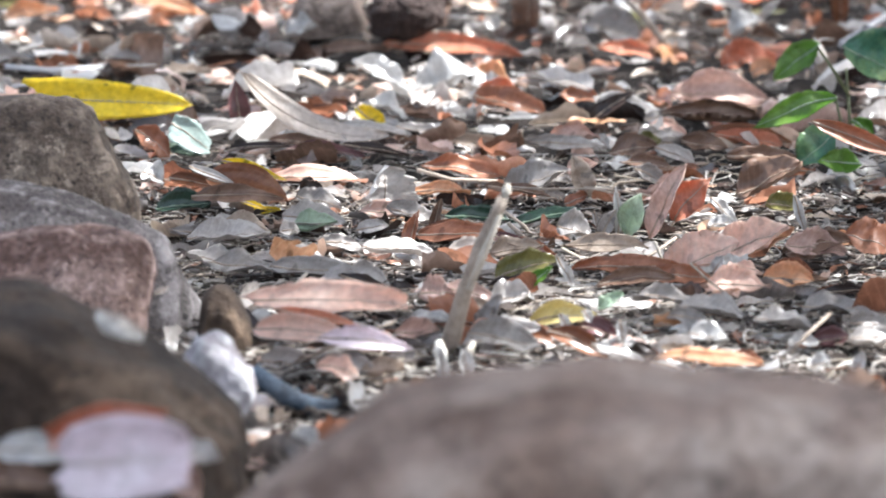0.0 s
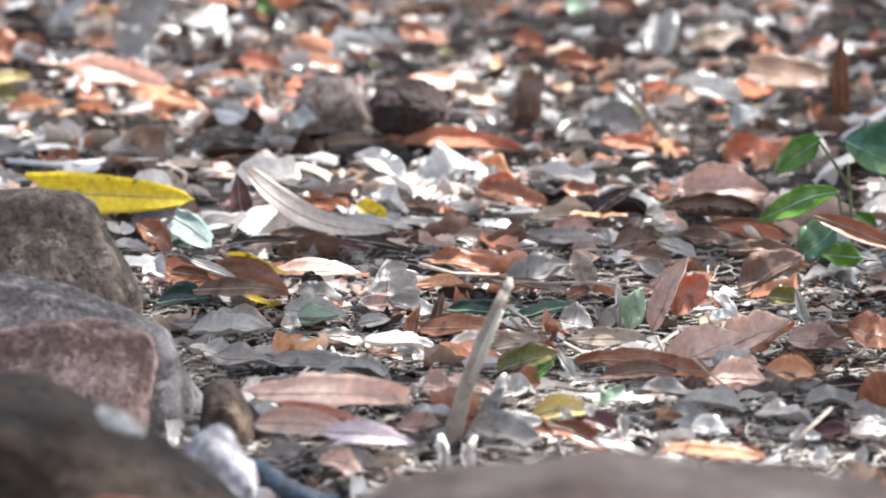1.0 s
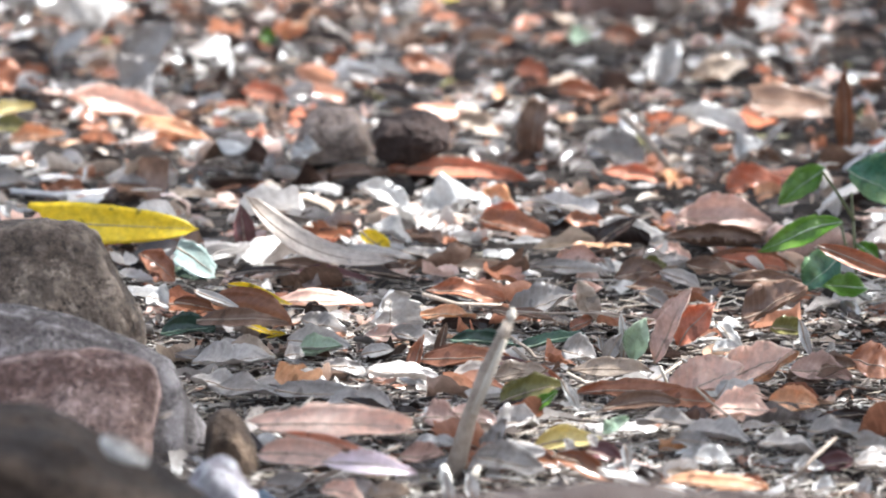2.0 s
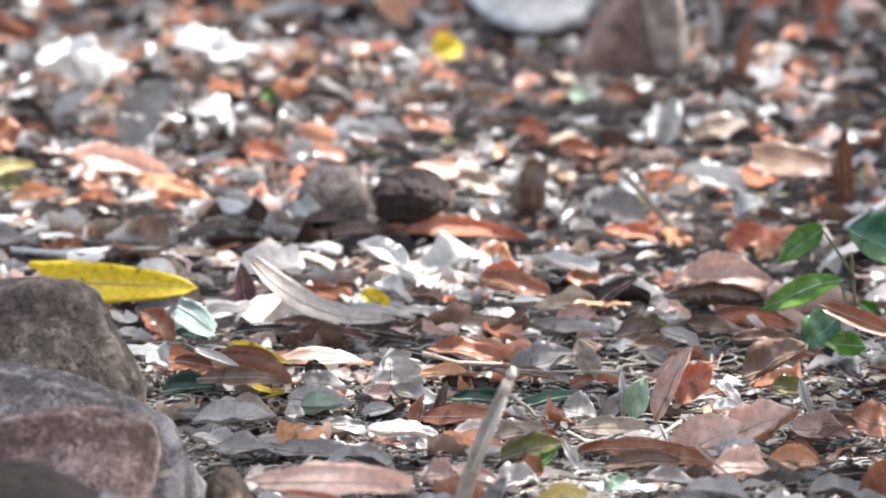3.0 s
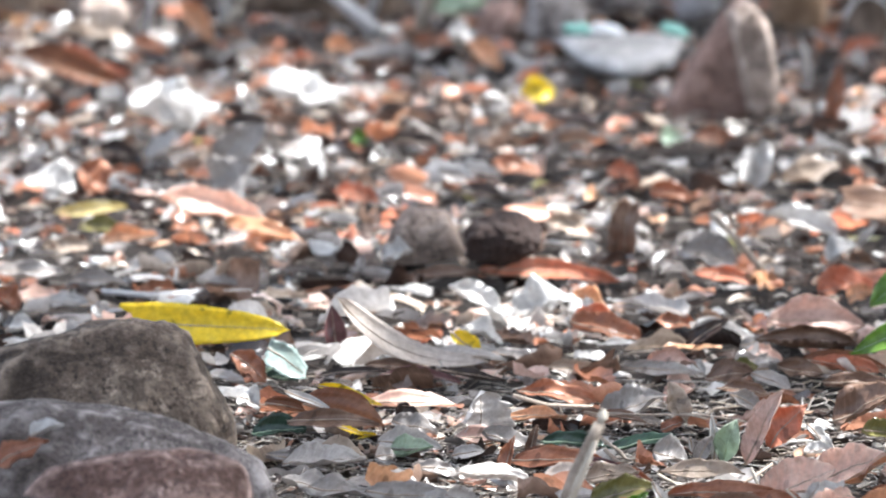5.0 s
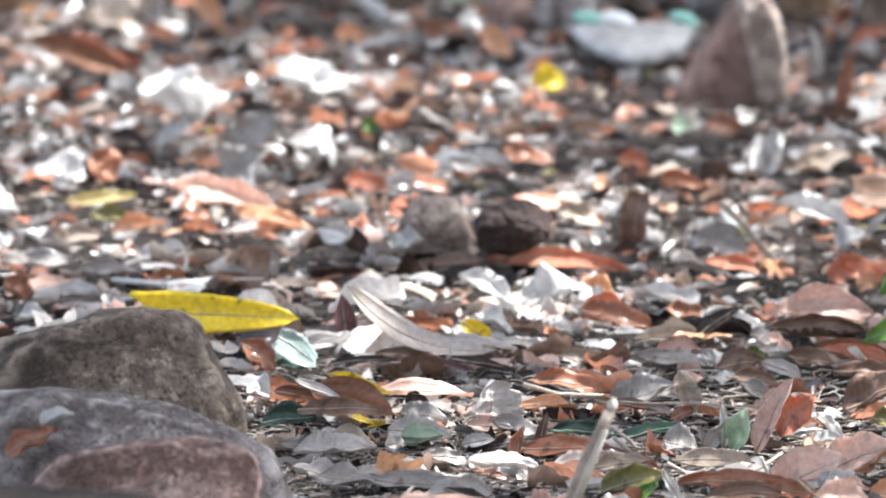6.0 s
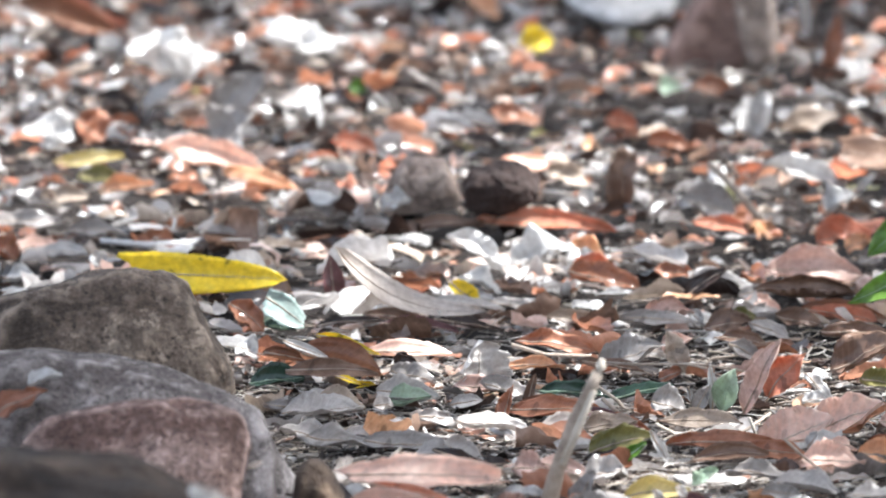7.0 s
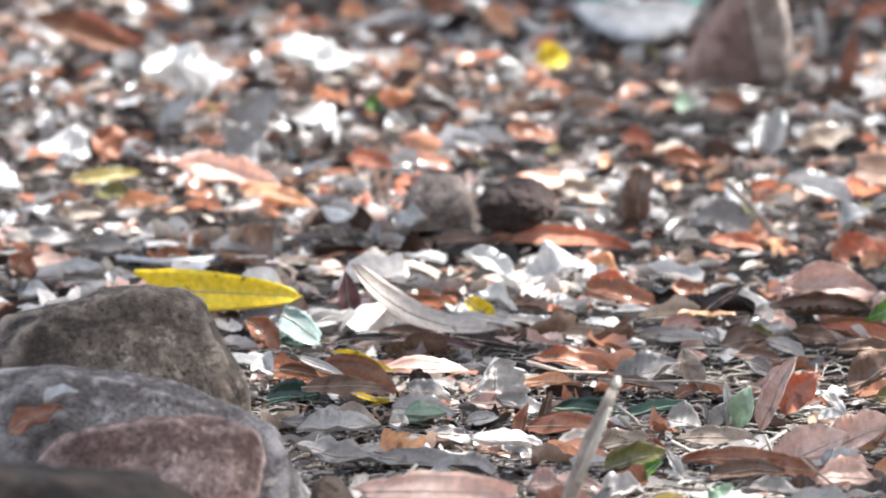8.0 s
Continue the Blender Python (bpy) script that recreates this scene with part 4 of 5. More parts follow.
stick("stick", [(-0.117, 4.170, 0.010), (-0.091, 4.170, 0.022), (-0.061, 4.170, 0.035), (-0.036, 4.200, 0.039)], [0.0013, 0.0015, 0.0013, 0.0011], BARK, "thin dark twig lying across the litter")
stick("stick", [(0.053, 4.900, 0.033), (0.088, 4.900, 0.031), (0.132, 4.900, 0.031), (0.157, 4.900, 0.026)], [0.0010, 0.0012, 0.0010, 0.0007], BARK, "thin dark twig lying on leaves")
stick("stick", [(0.056, 4.750, 0.025), (0.080, 4.750, 0.003), (0.092, 4.750, -0.005)], [0.0019, 0.0019, 0.0014], BARK, "thin bent leaf stalk")
stick("stick", [(-0.502, 9.000, 0.095), (-0.475, 9.000, 0.063), (-0.482, 9.000, 0.045), (-0.505, 9.000, 0.018)], [0.0081, 0.0090, 0.0090, 0.0081], WOOD_PALE, "pale crooked stick at the foot of the boulder")
stick("stick", [(-0.232, 9.100, 0.142), (-0.255, 9.100, 0.087), (-0.278, 9.100, 0.019)], [0.0073, 0.0082, 0.0082], WOOD_GREY, "thin grey stem leaning among the boulders")
stick("stick", [(-0.077, 9.200, 0.139), (-0.057, 9.200, 0.107), (-0.036, 9.200, 0.084)], [0.0111, 0.0111, 0.0092], WOOD_PALE, "pale broken stick between boulders")
stick("stick", [(0.494, 8.900, 0.165), (0.501, 8.900, 0.121), (0.495, 8.900, 0.094)], [0.0143, 0.0134, 0.0116], WOOD_WHITE, "whitish dry stem against the dark boulder")
leaf("pale", (0.456, 8.800, 0.097), (0.510, 8.800, 0.089), 0.060, 30)
leaf("green", (0.567, 9.900, 0.074), (0.651, 9.900, 0.054), 0.049, 46)
leaf("green", (0.290, 9.300, 0.071), (0.318, 9.300, 0.043), 0.040, 70)
leaf("sage", (-0.165, 8.950, 0.045), (-0.084, 8.950, 0.063), 0.078, 46)
leaf("pale", (-0.144, 8.723, 0.029), (-0.100, 8.723, 0.020), 0.051, 30)
leaf("rust", (-0.194, 8.626, 0.020), (-0.160, 8.626, 0.025), 0.032, 46)
leaf("orange", (-0.325, 8.541, 0.026), (-0.287, 8.541, 0.021), 0.036, 46)
leaf("rust", (0.336, 9.150, 0.120), (0.364, 9.150, 0.046), 0.028, 80)
leaf("red", (0.556, 8.436, 0.046), (0.586, 8.436, 0.012), 0.036, 70)
leaf("pale", (0.575, 8.336, 0.030), (0.600, 8.336, 0.017), 0.046, 30)
leaf("tan", (-0.746, 8.796, 0.027), (-0.640, 8.796, 0.018), 0.033, 46)
leaf("pale", (-0.695, 8.950, 0.099), (-0.673, 8.950, 0.067), 0.038, 70)

# leaves on the near litter
leaf("yellow", (-0.461, 5.311, 0.057), (-0.241, 5.311, 0.048), 0.040, 74, bend=0.0, curl=0.1, torn=0.12, wave=0.04, part=(0.30, 1.0), sway=0.0, full=0.5)
leaf("mint", (-0.257, 5.120, 0.061), (-0.207, 5.120, 0.026), 0.030, 55, wave=0.12, torn=0.5, curl=0.1, part=(0.15, 0.85), sway=0.02)
leaf("sage", (-0.262, 5.218, 0.020), (-0.232, 5.218, 0.014), 0.017, 40)
leaf("darkgreen", (-0.256, 5.211, 0.018), (-0.225, 5.211, 0.013), 0.014, 30)
leaf("rust", (-0.289, 5.206, 0.038), (-0.255, 5.206, 0.012), 0.032, 46)
leaf("cream", (-0.188, 5.217, 0.091), (-0.048, 5.217, 0.032), 0.032, 42, bend=-0.95, wave=0.06, torn=0.12, curl=0.3, sway=0.0)
leaf("ash", (-0.100, 5.290, 0.030), (-0.030, 5.290, 0.022), 0.016, 30)
leaf("maroon", (-0.197, 5.426, 0.008), (-0.203, 5.426, 0.056), 0.025, 80, wave=0.1)
leaf("russet", (-0.207, 4.872, 0.044), (-0.135, 4.872, 0.025), 0.038, 46, bend=0.2, wave=0.06, torn=0.08, curl=0.4)
leaf("russet", (-0.241, 4.900, 0.041), (-0.200, 4.900, 0.033), 0.016, 46, wave=0.08, torn=0.1)
leaf("yellow", (-0.196, 4.900, 0.057), (-0.138, 4.900, 0.040), 0.011, 62, bend=0.22, wave=0.06, torn=0.1)
leaf("brown", (-0.202, 4.905, 0.021), (-0.139, 4.905, 0.021), 0.028, 46, bend=0.2)
leaf("yellow", (-0.168, 4.870, 0.014), (-0.141, 4.870, 0.017), 0.009, 50)
leaf("darkgreen", (-0.252, 4.866, 0.017), (-0.204, 4.866, 0.023), 0.025, 46, bend=0.2)
leaf("pale", (-0.222, 4.860, 0.057), (-0.181, 4.860, 0.041), 0.011, 40, bend=-0.12, wave=0.04, torn=0.05)
leaf("rust", (-0.253, 5.024, 0.020), (-0.215, 5.024, 0.015), 0.016, 45)
leaf("salmon", (-0.156, 4.985, 0.029), (-0.067, 4.985, 0.025), 0.023, 40, torn=0.3)
leaf("ash", (-0.047, 4.875, 0.012), (-0.051, 4.875, 0.056), 0.055, 62, curl=0.5, torn=0.8)
leaf("pink", (-0.073, 4.848, 0.020), (-0.018, 4.848, 0.017), 0.020, 46)
leaf("orange", (-0.033, 4.972, 0.017), (0.026, 4.972, 0.016), 0.016, 35)
leaf("rust", (-0.019, 5.078, 0.025), (0.052, 5.078, 0.015), 0.024, 45, bend=0.2)
leaf("grey", (0.055, 5.003, 0.013), (0.114, 5.003, 0.032), 0.032, 46)
leaf("tan", (0.132, 4.976, 0.012), (0.115, 4.976, 0.048), 0.024, 75)
leaf("pink", (0.100, 5.259, 0.022), (0.148, 5.259, 0.024), 0.033, 46, curl=0.8)
leaf("pink", (0.226, 5.525, 0.027), (0.322, 5.525, 0.023), 0.040, 46, curl=0.6)
leaf("brown", (0.212, 5.391, 0.025), (0.309, 5.391, 0.022), 0.035, 46, curl=1.0)
leaf("dark", (0.144, 5.434, 0.012), (0.186, 5.434, 0.042), 0.022, 46)
leaf("red", (0.256, 5.274, 0.024), (0.322, 5.274, 0.014), 0.021, 46)
leaf("brown", (0.263, 5.165, 0.020), (0.329, 5.165, 0.018), 0.022, 46, bend=0.15)
leaf("rust", (0.333, 5.030, 0.072), (0.426, 5.030, 0.036), 0.021, 68, bend=0.0, wave=0.08, torn=0.2, sway=0.0)
leaf("brown", (0.264, 4.986, 0.012), (0.322, 4.986, 0.040), 0.036, 45)
leaf("red", (0.201, 4.838, 0.012), (0.233, 4.838, 0.051), 0.035, 60, stalk=0.015)
leaf("pink", (0.178, 4.747, 0.012), (0.207, 4.747, 0.077), 0.026, 60)
leaf("sage", (0.158, 4.759, 0.012), (0.170, 4.759, 0.049), 0.026, 75)
leaf("pale", (0.150, 4.765, 0.012), (0.148, 4.765, 0.054), 0.010, 80)
leaf("salmon", (0.185, 4.569, 0.012), (0.244, 4.569, 0.039), 0.041, 46)
leaf("salmon", (0.230, 4.648, 0.012), (0.291, 4.648, 0.037), 0.038, 46, curl=0.6)
leaf("orange", (0.254, 4.652, 0.012), (0.295, 4.652, 0.037), 0.029, 46, curl=0.5)
leaf("tan", (0.102, 4.657, 0.019), (0.173, 4.657, 0.018), 0.021, 46, bend=0.15)
leaf("rust", (0.107, 4.556, 0.016), (0.195, 4.556, 0.021), 0.019, 46)
leaf("brown", (0.124, 4.485, 0.016), (0.188, 4.485, 0.022), 0.020, 46)
leaf("brown", (0.284, 4.635, 0.017), (0.340, 4.635, 0.028), 0.032, 46)
leaf("rust", (0.336, 4.641, 0.033), (0.386, 4.641, 0.019), 0.041, 46)
leaf("salmon", (0.212, 4.450, 0.024), (0.263, 4.450, 0.022), 0.032, 46)
leaf("orange", (0.260, 4.495, 0.021), (0.301, 4.495, 0.020), 0.026, 46)
leaf("dark", (0.296, 4.453, 0.015), (0.345, 4.453, 0.018), 0.013, 45)
leaf("olive", (0.043, 4.519, 0.014), (0.095, 4.519, 0.031), 0.031, 46, bend=0.2)
# lit part of the olive leaf, laid on as a brighter green blade
leaf("green", (0.069, 4.455, 0.020), (0.088, 4.455, 0.038), 0.013, 60)
leaf("pale", (0.092, 4.496, 0.040), (0.106, 4.496, 0.012), 0.010, 70)
# dark blade drawn as the shadow beneath the olive leaf
leaf("dark", (0.038, 4.489, 0.015), (0.094, 4.489, 0.018), 0.015, 40)
leaf("darkgreen", (0.002, 4.822, 0.019), (0.059, 4.822, 0.016), 0.018, 46, bend=0.2)
leaf("darkgreen", (0.056, 4.825, 0.012), (0.120, 4.825, 0.023), 0.016, 45)
leaf("rust", (-0.023, 4.707, 0.021), (0.058, 4.707, 0.020), 0.025, 46, bend=0.15)
leaf("brown", (-0.007, 4.768, 0.012), (-0.001, 4.768, 0.043), 0.012, 70)
leaf("straw", (0.067, 4.317, 0.017), (0.120, 4.317, 0.025), 0.023, 55, bend=0.25, wave=0.1, torn=0.15)
leaf("pale", (0.089, 4.223, 0.041), (0.094, 4.223, 0.030), 0.010, 60)
leaf("pale", (0.107, 4.247, 0.040), (0.114, 4.247, 0.030), 0.009, 60)
leaf("sage", (0.124, 4.402, 0.012), (0.144, 4.402, 0.025), 0.015, 46)
leaf("russet", (0.078, 4.170, 0.036), (0.125, 4.170, 0.016), 0.022, 50, bend=0.25, wave=0.08, torn=0.1)
# whitish blade laid along the russet leaf as its sunlit rim
leaf("pale", (0.111, 4.120, 0.037), (0.135, 4.120, 0.024), 0.009, 46, bend=0.2, wave=0.05, torn=0.05)
leaf("dark", (0.139, 4.163, 0.015), (0.160, 4.163, 0.023), 0.021, 46)
leaf("maroon", (0.107, 4.270, 0.022), (0.136, 4.270, 0.014), 0.020, 46, wave=0.1, torn=0.2)
leaf("russet", (0.058, 4.250, 0.021), (0.086, 4.250, 0.013), 0.019, 46, bend=0.2, wave=0.08, torn=0.1)
leaf("salmon", (-0.151, 4.190, 0.057), (-0.025, 4.190, 0.051), 0.032, 50, curl=0.4, bend=0.15, torn=0.55, wave=0.18, part=(0.05, 0.95), full=0.6)
leaf("red", (-0.126, 4.160, 0.056), (-0.058, 4.160, 0.041), 0.011, 45, wave=0.08, torn=0.1)
leaf("salmon", (-0.142, 4.140, 0.045), (-0.072, 4.140, 0.040), 0.024, 62, curl=0.5, bend=0.1, torn=0.15, wave=0.08, full=0.5)
leaf("lilac", (-0.094, 4.120, 0.041), (-0.023, 4.120, 0.034), 0.023, 50, torn=0.6, wave=0.1)
leaf("dark", (-0.085, 4.485, 0.025), (-0.041, 4.485, 0.012), 0.011, 40)
leaf("dark", (-0.044, 4.477, 0.015), (-0.022, 4.477, 0.016), 0.012, 40)
leaf("ash", (-0.076, 4.504, 0.026), (-0.042, 4.504, 0.013), 0.024, 40, curl=0.8, wave=0.16)
leaf("ash", (-0.138, 4.785, 0.025), (-0.084, 4.785, 0.018), 0.030, 40, wave=0.16)
leaf("grey", (-0.129, 4.896, 0.025), (-0.089, 4.896, 0.015), 0.023, 46)
leaf("tan", (-0.187, 4.757, 0.025), (-0.146, 4.757, 0.015), 0.025, 45)
leaf("grey", (-0.142, 4.549, 0.021), (-0.074, 4.549, 0.017), 0.022, 45)
leaf("grey", (-0.233, 4.734, 0.021), (-0.155, 4.734, 0.012), 0.015, 40)
leaf("pale", (0.000, 4.098, 0.012), (-0.002, 4.098, 0.039), 0.011, 80)
leaf("pale", (0.020, 4.120, 0.012), (0.015, 4.120, 0.034), 0.013, 80)
leaf("grey", (0.019, 4.219, 0.026), (0.078, 4.219, 0.017), 0.029, 46, torn=0.4)
leaf("pink", (-0.004, 4.436, 0.023), (0.047, 4.436, 0.013), 0.019, 46)
leaf("grey", (0.029, 4.298, 0.012), (0.047, 4.298, 0.042), 0.020, 60)
leaf("dark", (0.283, 4.245, 0.016), (0.311, 4.245, 0.022), 0.022, 46)
leaf("pale", (0.274, 4.146, 0.013), (0.291, 4.146, 0.019), 0.016, 30)
leaf("pale", (0.309, 4.134, 0.012), (0.315, 4.134, 0.028), 0.013, 70)
leaf("pale", (0.134, 4.221, 0.036), (0.139, 4.221, 0.012), 0.010, 70)
leaf("pale", (0.117, 4.219, 0.012), (0.149, 4.219, 0.019), 0.014, 30)
leaf("pale", (0.153, 4.116, 0.024), (0.190, 4.116, 0.012), 0.012, 30)
leaf("dark", (-0.095, 5.220, 0.023), (-0.031, 5.220, 0.012), 0.014, 40)
leaf("brown", (-0.163, 5.264, 0.020), (-0.096, 5.264, 0.014), 0.017, 40)
leaf("pale", (0.232, 4.819, 0.036), (0.255, 4.819, 0.012), 0.013, 50)
leaf("pale", (0.301, 4.777, 0.045), (0.312, 4.777, 0.012), 0.010, 75)
leaf("olive", (0.283, 4.876, 0.021), (0.315, 4.876, 0.018), 0.022, 46)
leaf("grey", (0.078, 5.232, 0.022), (0.157, 5.232, 0.015), 0.020, 40)
leaf("brown", (0.038, 4.963, 0.023), (0.104, 4.963, 0.012), 0.015, 35)
leaf("pale", (-0.273, 5.023, 0.024), (-0.252, 5.023, 0.016), 0.033, 30)

# more leaves in the near litter
leaf("pale", (-0.167, 5.920, 0.036), (-0.133, 5.920, 0.047), 0.037, 30)
leaf("dark", (-0.128, 4.971, 0.018), (-0.105, 4.971, 0.020), 0.021, 46)
leaf("ash", (-0.138, 4.704, 0.024), (-0.121, 4.704, 0.026), 0.017, 40)
leaf("tan", (0.040, 4.648, 0.017), (0.084, 4.648, 0.021), 0.021, 46)
leaf("pale", (-0.025, 4.337, 0.017), (0.006, 4.337, 0.015), 0.016, 30)
leaf("rust", (0.109, 4.929, 0.012), (0.129, 4.929, 0.021), 0.015, 46)
leaf("grey", (0.097, 4.725, 0.026), (0.127, 4.725, 0.019), 0.030, 46)
leaf("pale", (0.131, 4.807, 0.026), (0.133, 4.807, 0.012), 0.006, 80)
leaf("grey", (0.134, 4.747, 0.012), (0.149, 4.747, 0.038), 0.016, 70)
leaf("pale", (0.221, 4.530, 0.020), (0.229, 4.530, 0.034), 0.013, 60)
leaf("pale", (0.226, 4.741, 0.023), (0.249, 4.741, 0.026), 0.017, 30)
leaf("orange", (0.325, 4.705, 0.020), (0.356, 4.705, 0.013), 0.014, 46)
leaf("pale", (0.144, 5.263, 0.025), (0.157, 5.263, 0.012), 0.015, 50)
leaf("grey", (0.196, 5.425, 0.015), (0.226, 5.425, 0.021), 0.019, 40)
leaf("olive", (0.180, 5.259, 0.017), (0.207, 5.259, 0.020), 0.020, 46)
leaf("grey", (-0.581, 5.919, 0.018), (-0.504, 5.919, 0.022), 0.026, 40)
leaf("grey", (-0.496, 5.867, 0.020), (-0.429, 5.867, 0.016), 0.021, 40)
leaf("pale", (-0.510, 5.714, 0.019), (-0.461, 5.714, 0.016), 0.022, 30)
leaf("pale", (-0.451, 5.641, 0.027), (-0.439, 5.641, 0.012), 0.021, 60)
leaf("rust", (-0.556, 5.687, 0.033), (-0.531, 5.687, 0.014), 0.035, 46)
leaf("pale", (-0.528, 5.511, 0.017), (-0.493, 5.511, 0.020), 0.025, 30)
leaf("pale", (-0.389, 4.250, 0.115), (-0.364, 4.250, 0.125), 0.017, 30)
leaf("rust", (-0.414, 4.240, 0.092), (-0.374, 4.240, 0.113), 0.026, 46)
leaf("brown", (0.164, 5.120, 0.020), (0.216, 5.120, 0.014), 0.017, 40)
leaf("grey", (0.172, 5.035, 0.028), (0.203, 5.035, 0.012), 0.019, 45)
leaf("tan", (0.009, 5.254, 0.021), (0.065, 5.254, 0.014), 0.017, 45)
leaf("grey", (-0.046, 5.346, 0.021), (0.003, 5.346, 0.013), 0.016, 40)
leaf("pale", (0.155, 5.535, 0.022), (0.194, 5.535, 0.013), 0.022, 30)
leaf("rust", (0.116, 5.556, 0.022), (0.155, 5.556, 0.017), 0.022, 46)
leaf("grey", (-0.107, 4.682, 0.021), (-0.064, 4.682, 0.014), 0.018, 45)
leaf("ash", (-0.075, 4.768, 0.015), (-0.046, 4.768, 0.020), 0.018, 46)
leaf("tan", (0.016, 4.375, 0.018), (0.043, 4.375, 0.017), 0.016, 46)
leaf("pale", (0.264, 4.227, 0.015), (0.287, 4.227, 0.018), 0.018, 30)
leaf("grey", (0.314, 4.293, 0.020), (0.357, 4.293, 0.017), 0.019, 45)
leaf("grey", (0.175, 4.325, 0.020), (0.210, 4.325, 0.016), 0.018, 45)
leaf("pale", (0.189, 4.252, 0.020), (0.220, 4.252, 0.015), 0.021, 30)
leaf("rust", (0.215, 4.163, 0.019), (0.241, 4.163, 0.013), 0.013, 45)
leaf("tan", (0.165, 4.179, 0.023), (0.195, 4.179, 0.012), 0.013, 45)
leaf("grey", (-0.094, 4.115, 0.024), (-0.044, 4.115, 0.013), 0.021, 45)
leaf("tan", (-0.061, 4.114, 0.016), (-0.027, 4.114, 0.020), 0.018, 45)
leaf("pink", (-0.037, 4.271, 0.017), (-0.002, 4.271, 0.019), 0.018, 46)
leaf("pale", (-0.103, 3.750, 0.042), (-0.086, 3.750, 0.034), 0.021, 30)
stick("twig", [(0.164, 4.680, 0.002), (0.180, 4.690, 0.010), (0.198, 4.700, 0.021)], [0.0014, 0.0014, 0.0012], BARK, "thin dry twig among the leaves")
stick("twig", [(0.178, 4.660, 0.024), (0.182, 4.660, 0.014), (0.186, 4.660, 0.004)], [0.0014, 0.0014, 0.0012], WOOD_PALE, "thin pale twig among the leaves")
stick("twig", [(0.181, 4.660, 0.003), (0.193, 4.670, 0.004), (0.203, 4.680, 0.007)], [0.0014, 0.0014, 0.0012], WOOD_PALE, "thin pale twig among the leaves")
stick("twig", [(0.100, 4.680, 0.015), (0.115, 4.680, 0.007), (0.133, 4.700, -0.001)], [0.0014, 0.0014, 0.0012], WOOD_PALE, "thin pale twig among the leaves")
stick("twig", [(0.196, 4.400, 0.050), (0.211, 4.400, 0.036), (0.225, 4.400, 0.025), (0.227, 4.400, 0.014), (0.227, 4.400, 0.001)], [0.0011, 0.0011, 0.0011, 0.0011, 0.0009], BARK, "thin wiry stalk bent over the litter")
stick("twig", [(0.231, 4.500, -0.001), (0.270, 4.520, -0.002), (0.311, 4.540, -0.003)], [0.0018, 0.0020, 0.0016], WOOD_PALE, "straight pale twig lying on the soil")
stick("twig", [(0.242, 4.620, 0.010), (0.272, 4.640, 0.005), (0.304, 4.660, 0.002)], [0.0012, 0.0012, 0.0009], BARK, "thin dark twig across orange leaves")
stick("twig", [(0.421, 5.900, 0.029), (0.455, 5.950, 0.042), (0.501, 6.000, 0.060)], [0.0041, 0.0042, 0.0042], WOOD_GREY, "grey stick lying in the litter")
stick("twig", [(-0.133, 4.500, 0.007), (-0.121, 4.500, 0.014), (-0.110, 4.510, 0.023)], [0.0011, 0.0014, 0.0014], WOOD_PALE, "thin yellowish twig before a broad leaf")
stick("twig", [(0.264, 4.200, 0.015), (0.278, 4.210, 0.028), (0.296, 4.230, 0.040)], [0.0017, 0.0017, 0.0013], BARK, "thin twig leaning in the litter")
stick("twig", [(-0.195, 4.750, 0.003), (-0.162, 4.750, -0.003), (-0.109, 4.780, -0.006)], [0.0014, 0.0014, 0.0014], BARK, "thin twig lying on grey leaves")
stick("twig", [(0.126, 4.950, 0.025), (0.159, 4.950, 0.021), (0.185, 4.970, 0.014)], [0.0010, 0.0012, 0.0010], BARK, "thin dark twig across a green leaf")
stick("twig", [(0.184, 6.000, 0.077), (0.213, 5.980, 0.050), (0.243, 5.960, 0.015)], [0.0038, 0.0042, 0.0036], BARK, "pale grey stick leaning in the farther litter")

# the seedling
seedling = tagged(new("seedling"), "small green seedling with blotched leaves rising from the litter", "seedling")
seedling.location = (0.389, 5.280, -0.018)
bpy.context.view_layer.update()
KEEP.append((seedling.location.x - 0.02, 5.12, 0.09))
stick("stem", [(0.000, 0.000, 0.000), (-0.003, 0.000, 0.051), (-0.007, 0.000, 0.105)], [0.0018, 0.0016, 0.0012], STEM, "", parent=seedling)
stick("stem", [(-0.003, 0.000, 0.041), (-0.011, 0.000, 0.051), (-0.017, 0.000, 0.077)], [0.0018, 0.0016, 0.0012], STEM, "", parent=seedling)
stick("stem", [(-0.004, 0.000, 0.078), (-0.017, 0.000, 0.100), (-0.034, 0.000, 0.124)], [0.0018, 0.0016, 0.0012], STEM, "", parent=seedling)
stick("stem", [(-0.000, 0.000, 0.014), (-0.006, 0.000, 0.016), (-0.015, 0.000, 0.030)], [0.0018, 0.0016, 0.0012], STEM, "", parent=seedling)
leaf("green", (0.366, 5.180, 0.074), (0.289, 5.180, 0.044), 0.029, 65, parent=seedling)
leaf("green", (0.365, 5.400, 0.094), (0.322, 5.400, 0.059), 0.031, 65, parent=seedling)
leaf("mottled", (0.379, 5.300, 0.105), (0.443, 5.300, 0.079), 0.052, 70, parent=seedling)
leaf("mottled", (0.362, 5.120, 0.050), (0.326, 5.120, 0.019), 0.040, 65, parent=seedling)
leaf("green", (0.384, 5.100, 0.022), (0.344, 5.100, 0.024), 0.027, 60, parent=seedling)
leaf("green", (0.388, 5.280, 0.038), (0.409, 5.280, 0.021), 0.019, 60, parent=seedling)

# leaves on the farther litter
# the sunlit band: its brightness is partly in these whitish blades
leaf("pale", (-0.092, 5.616, 0.046), (-0.030, 5.616, 0.012), 0.038, 30)
leaf("pale", (-0.026, 5.628, 0.013), (0.031, 5.628, 0.038), 0.053, 30)
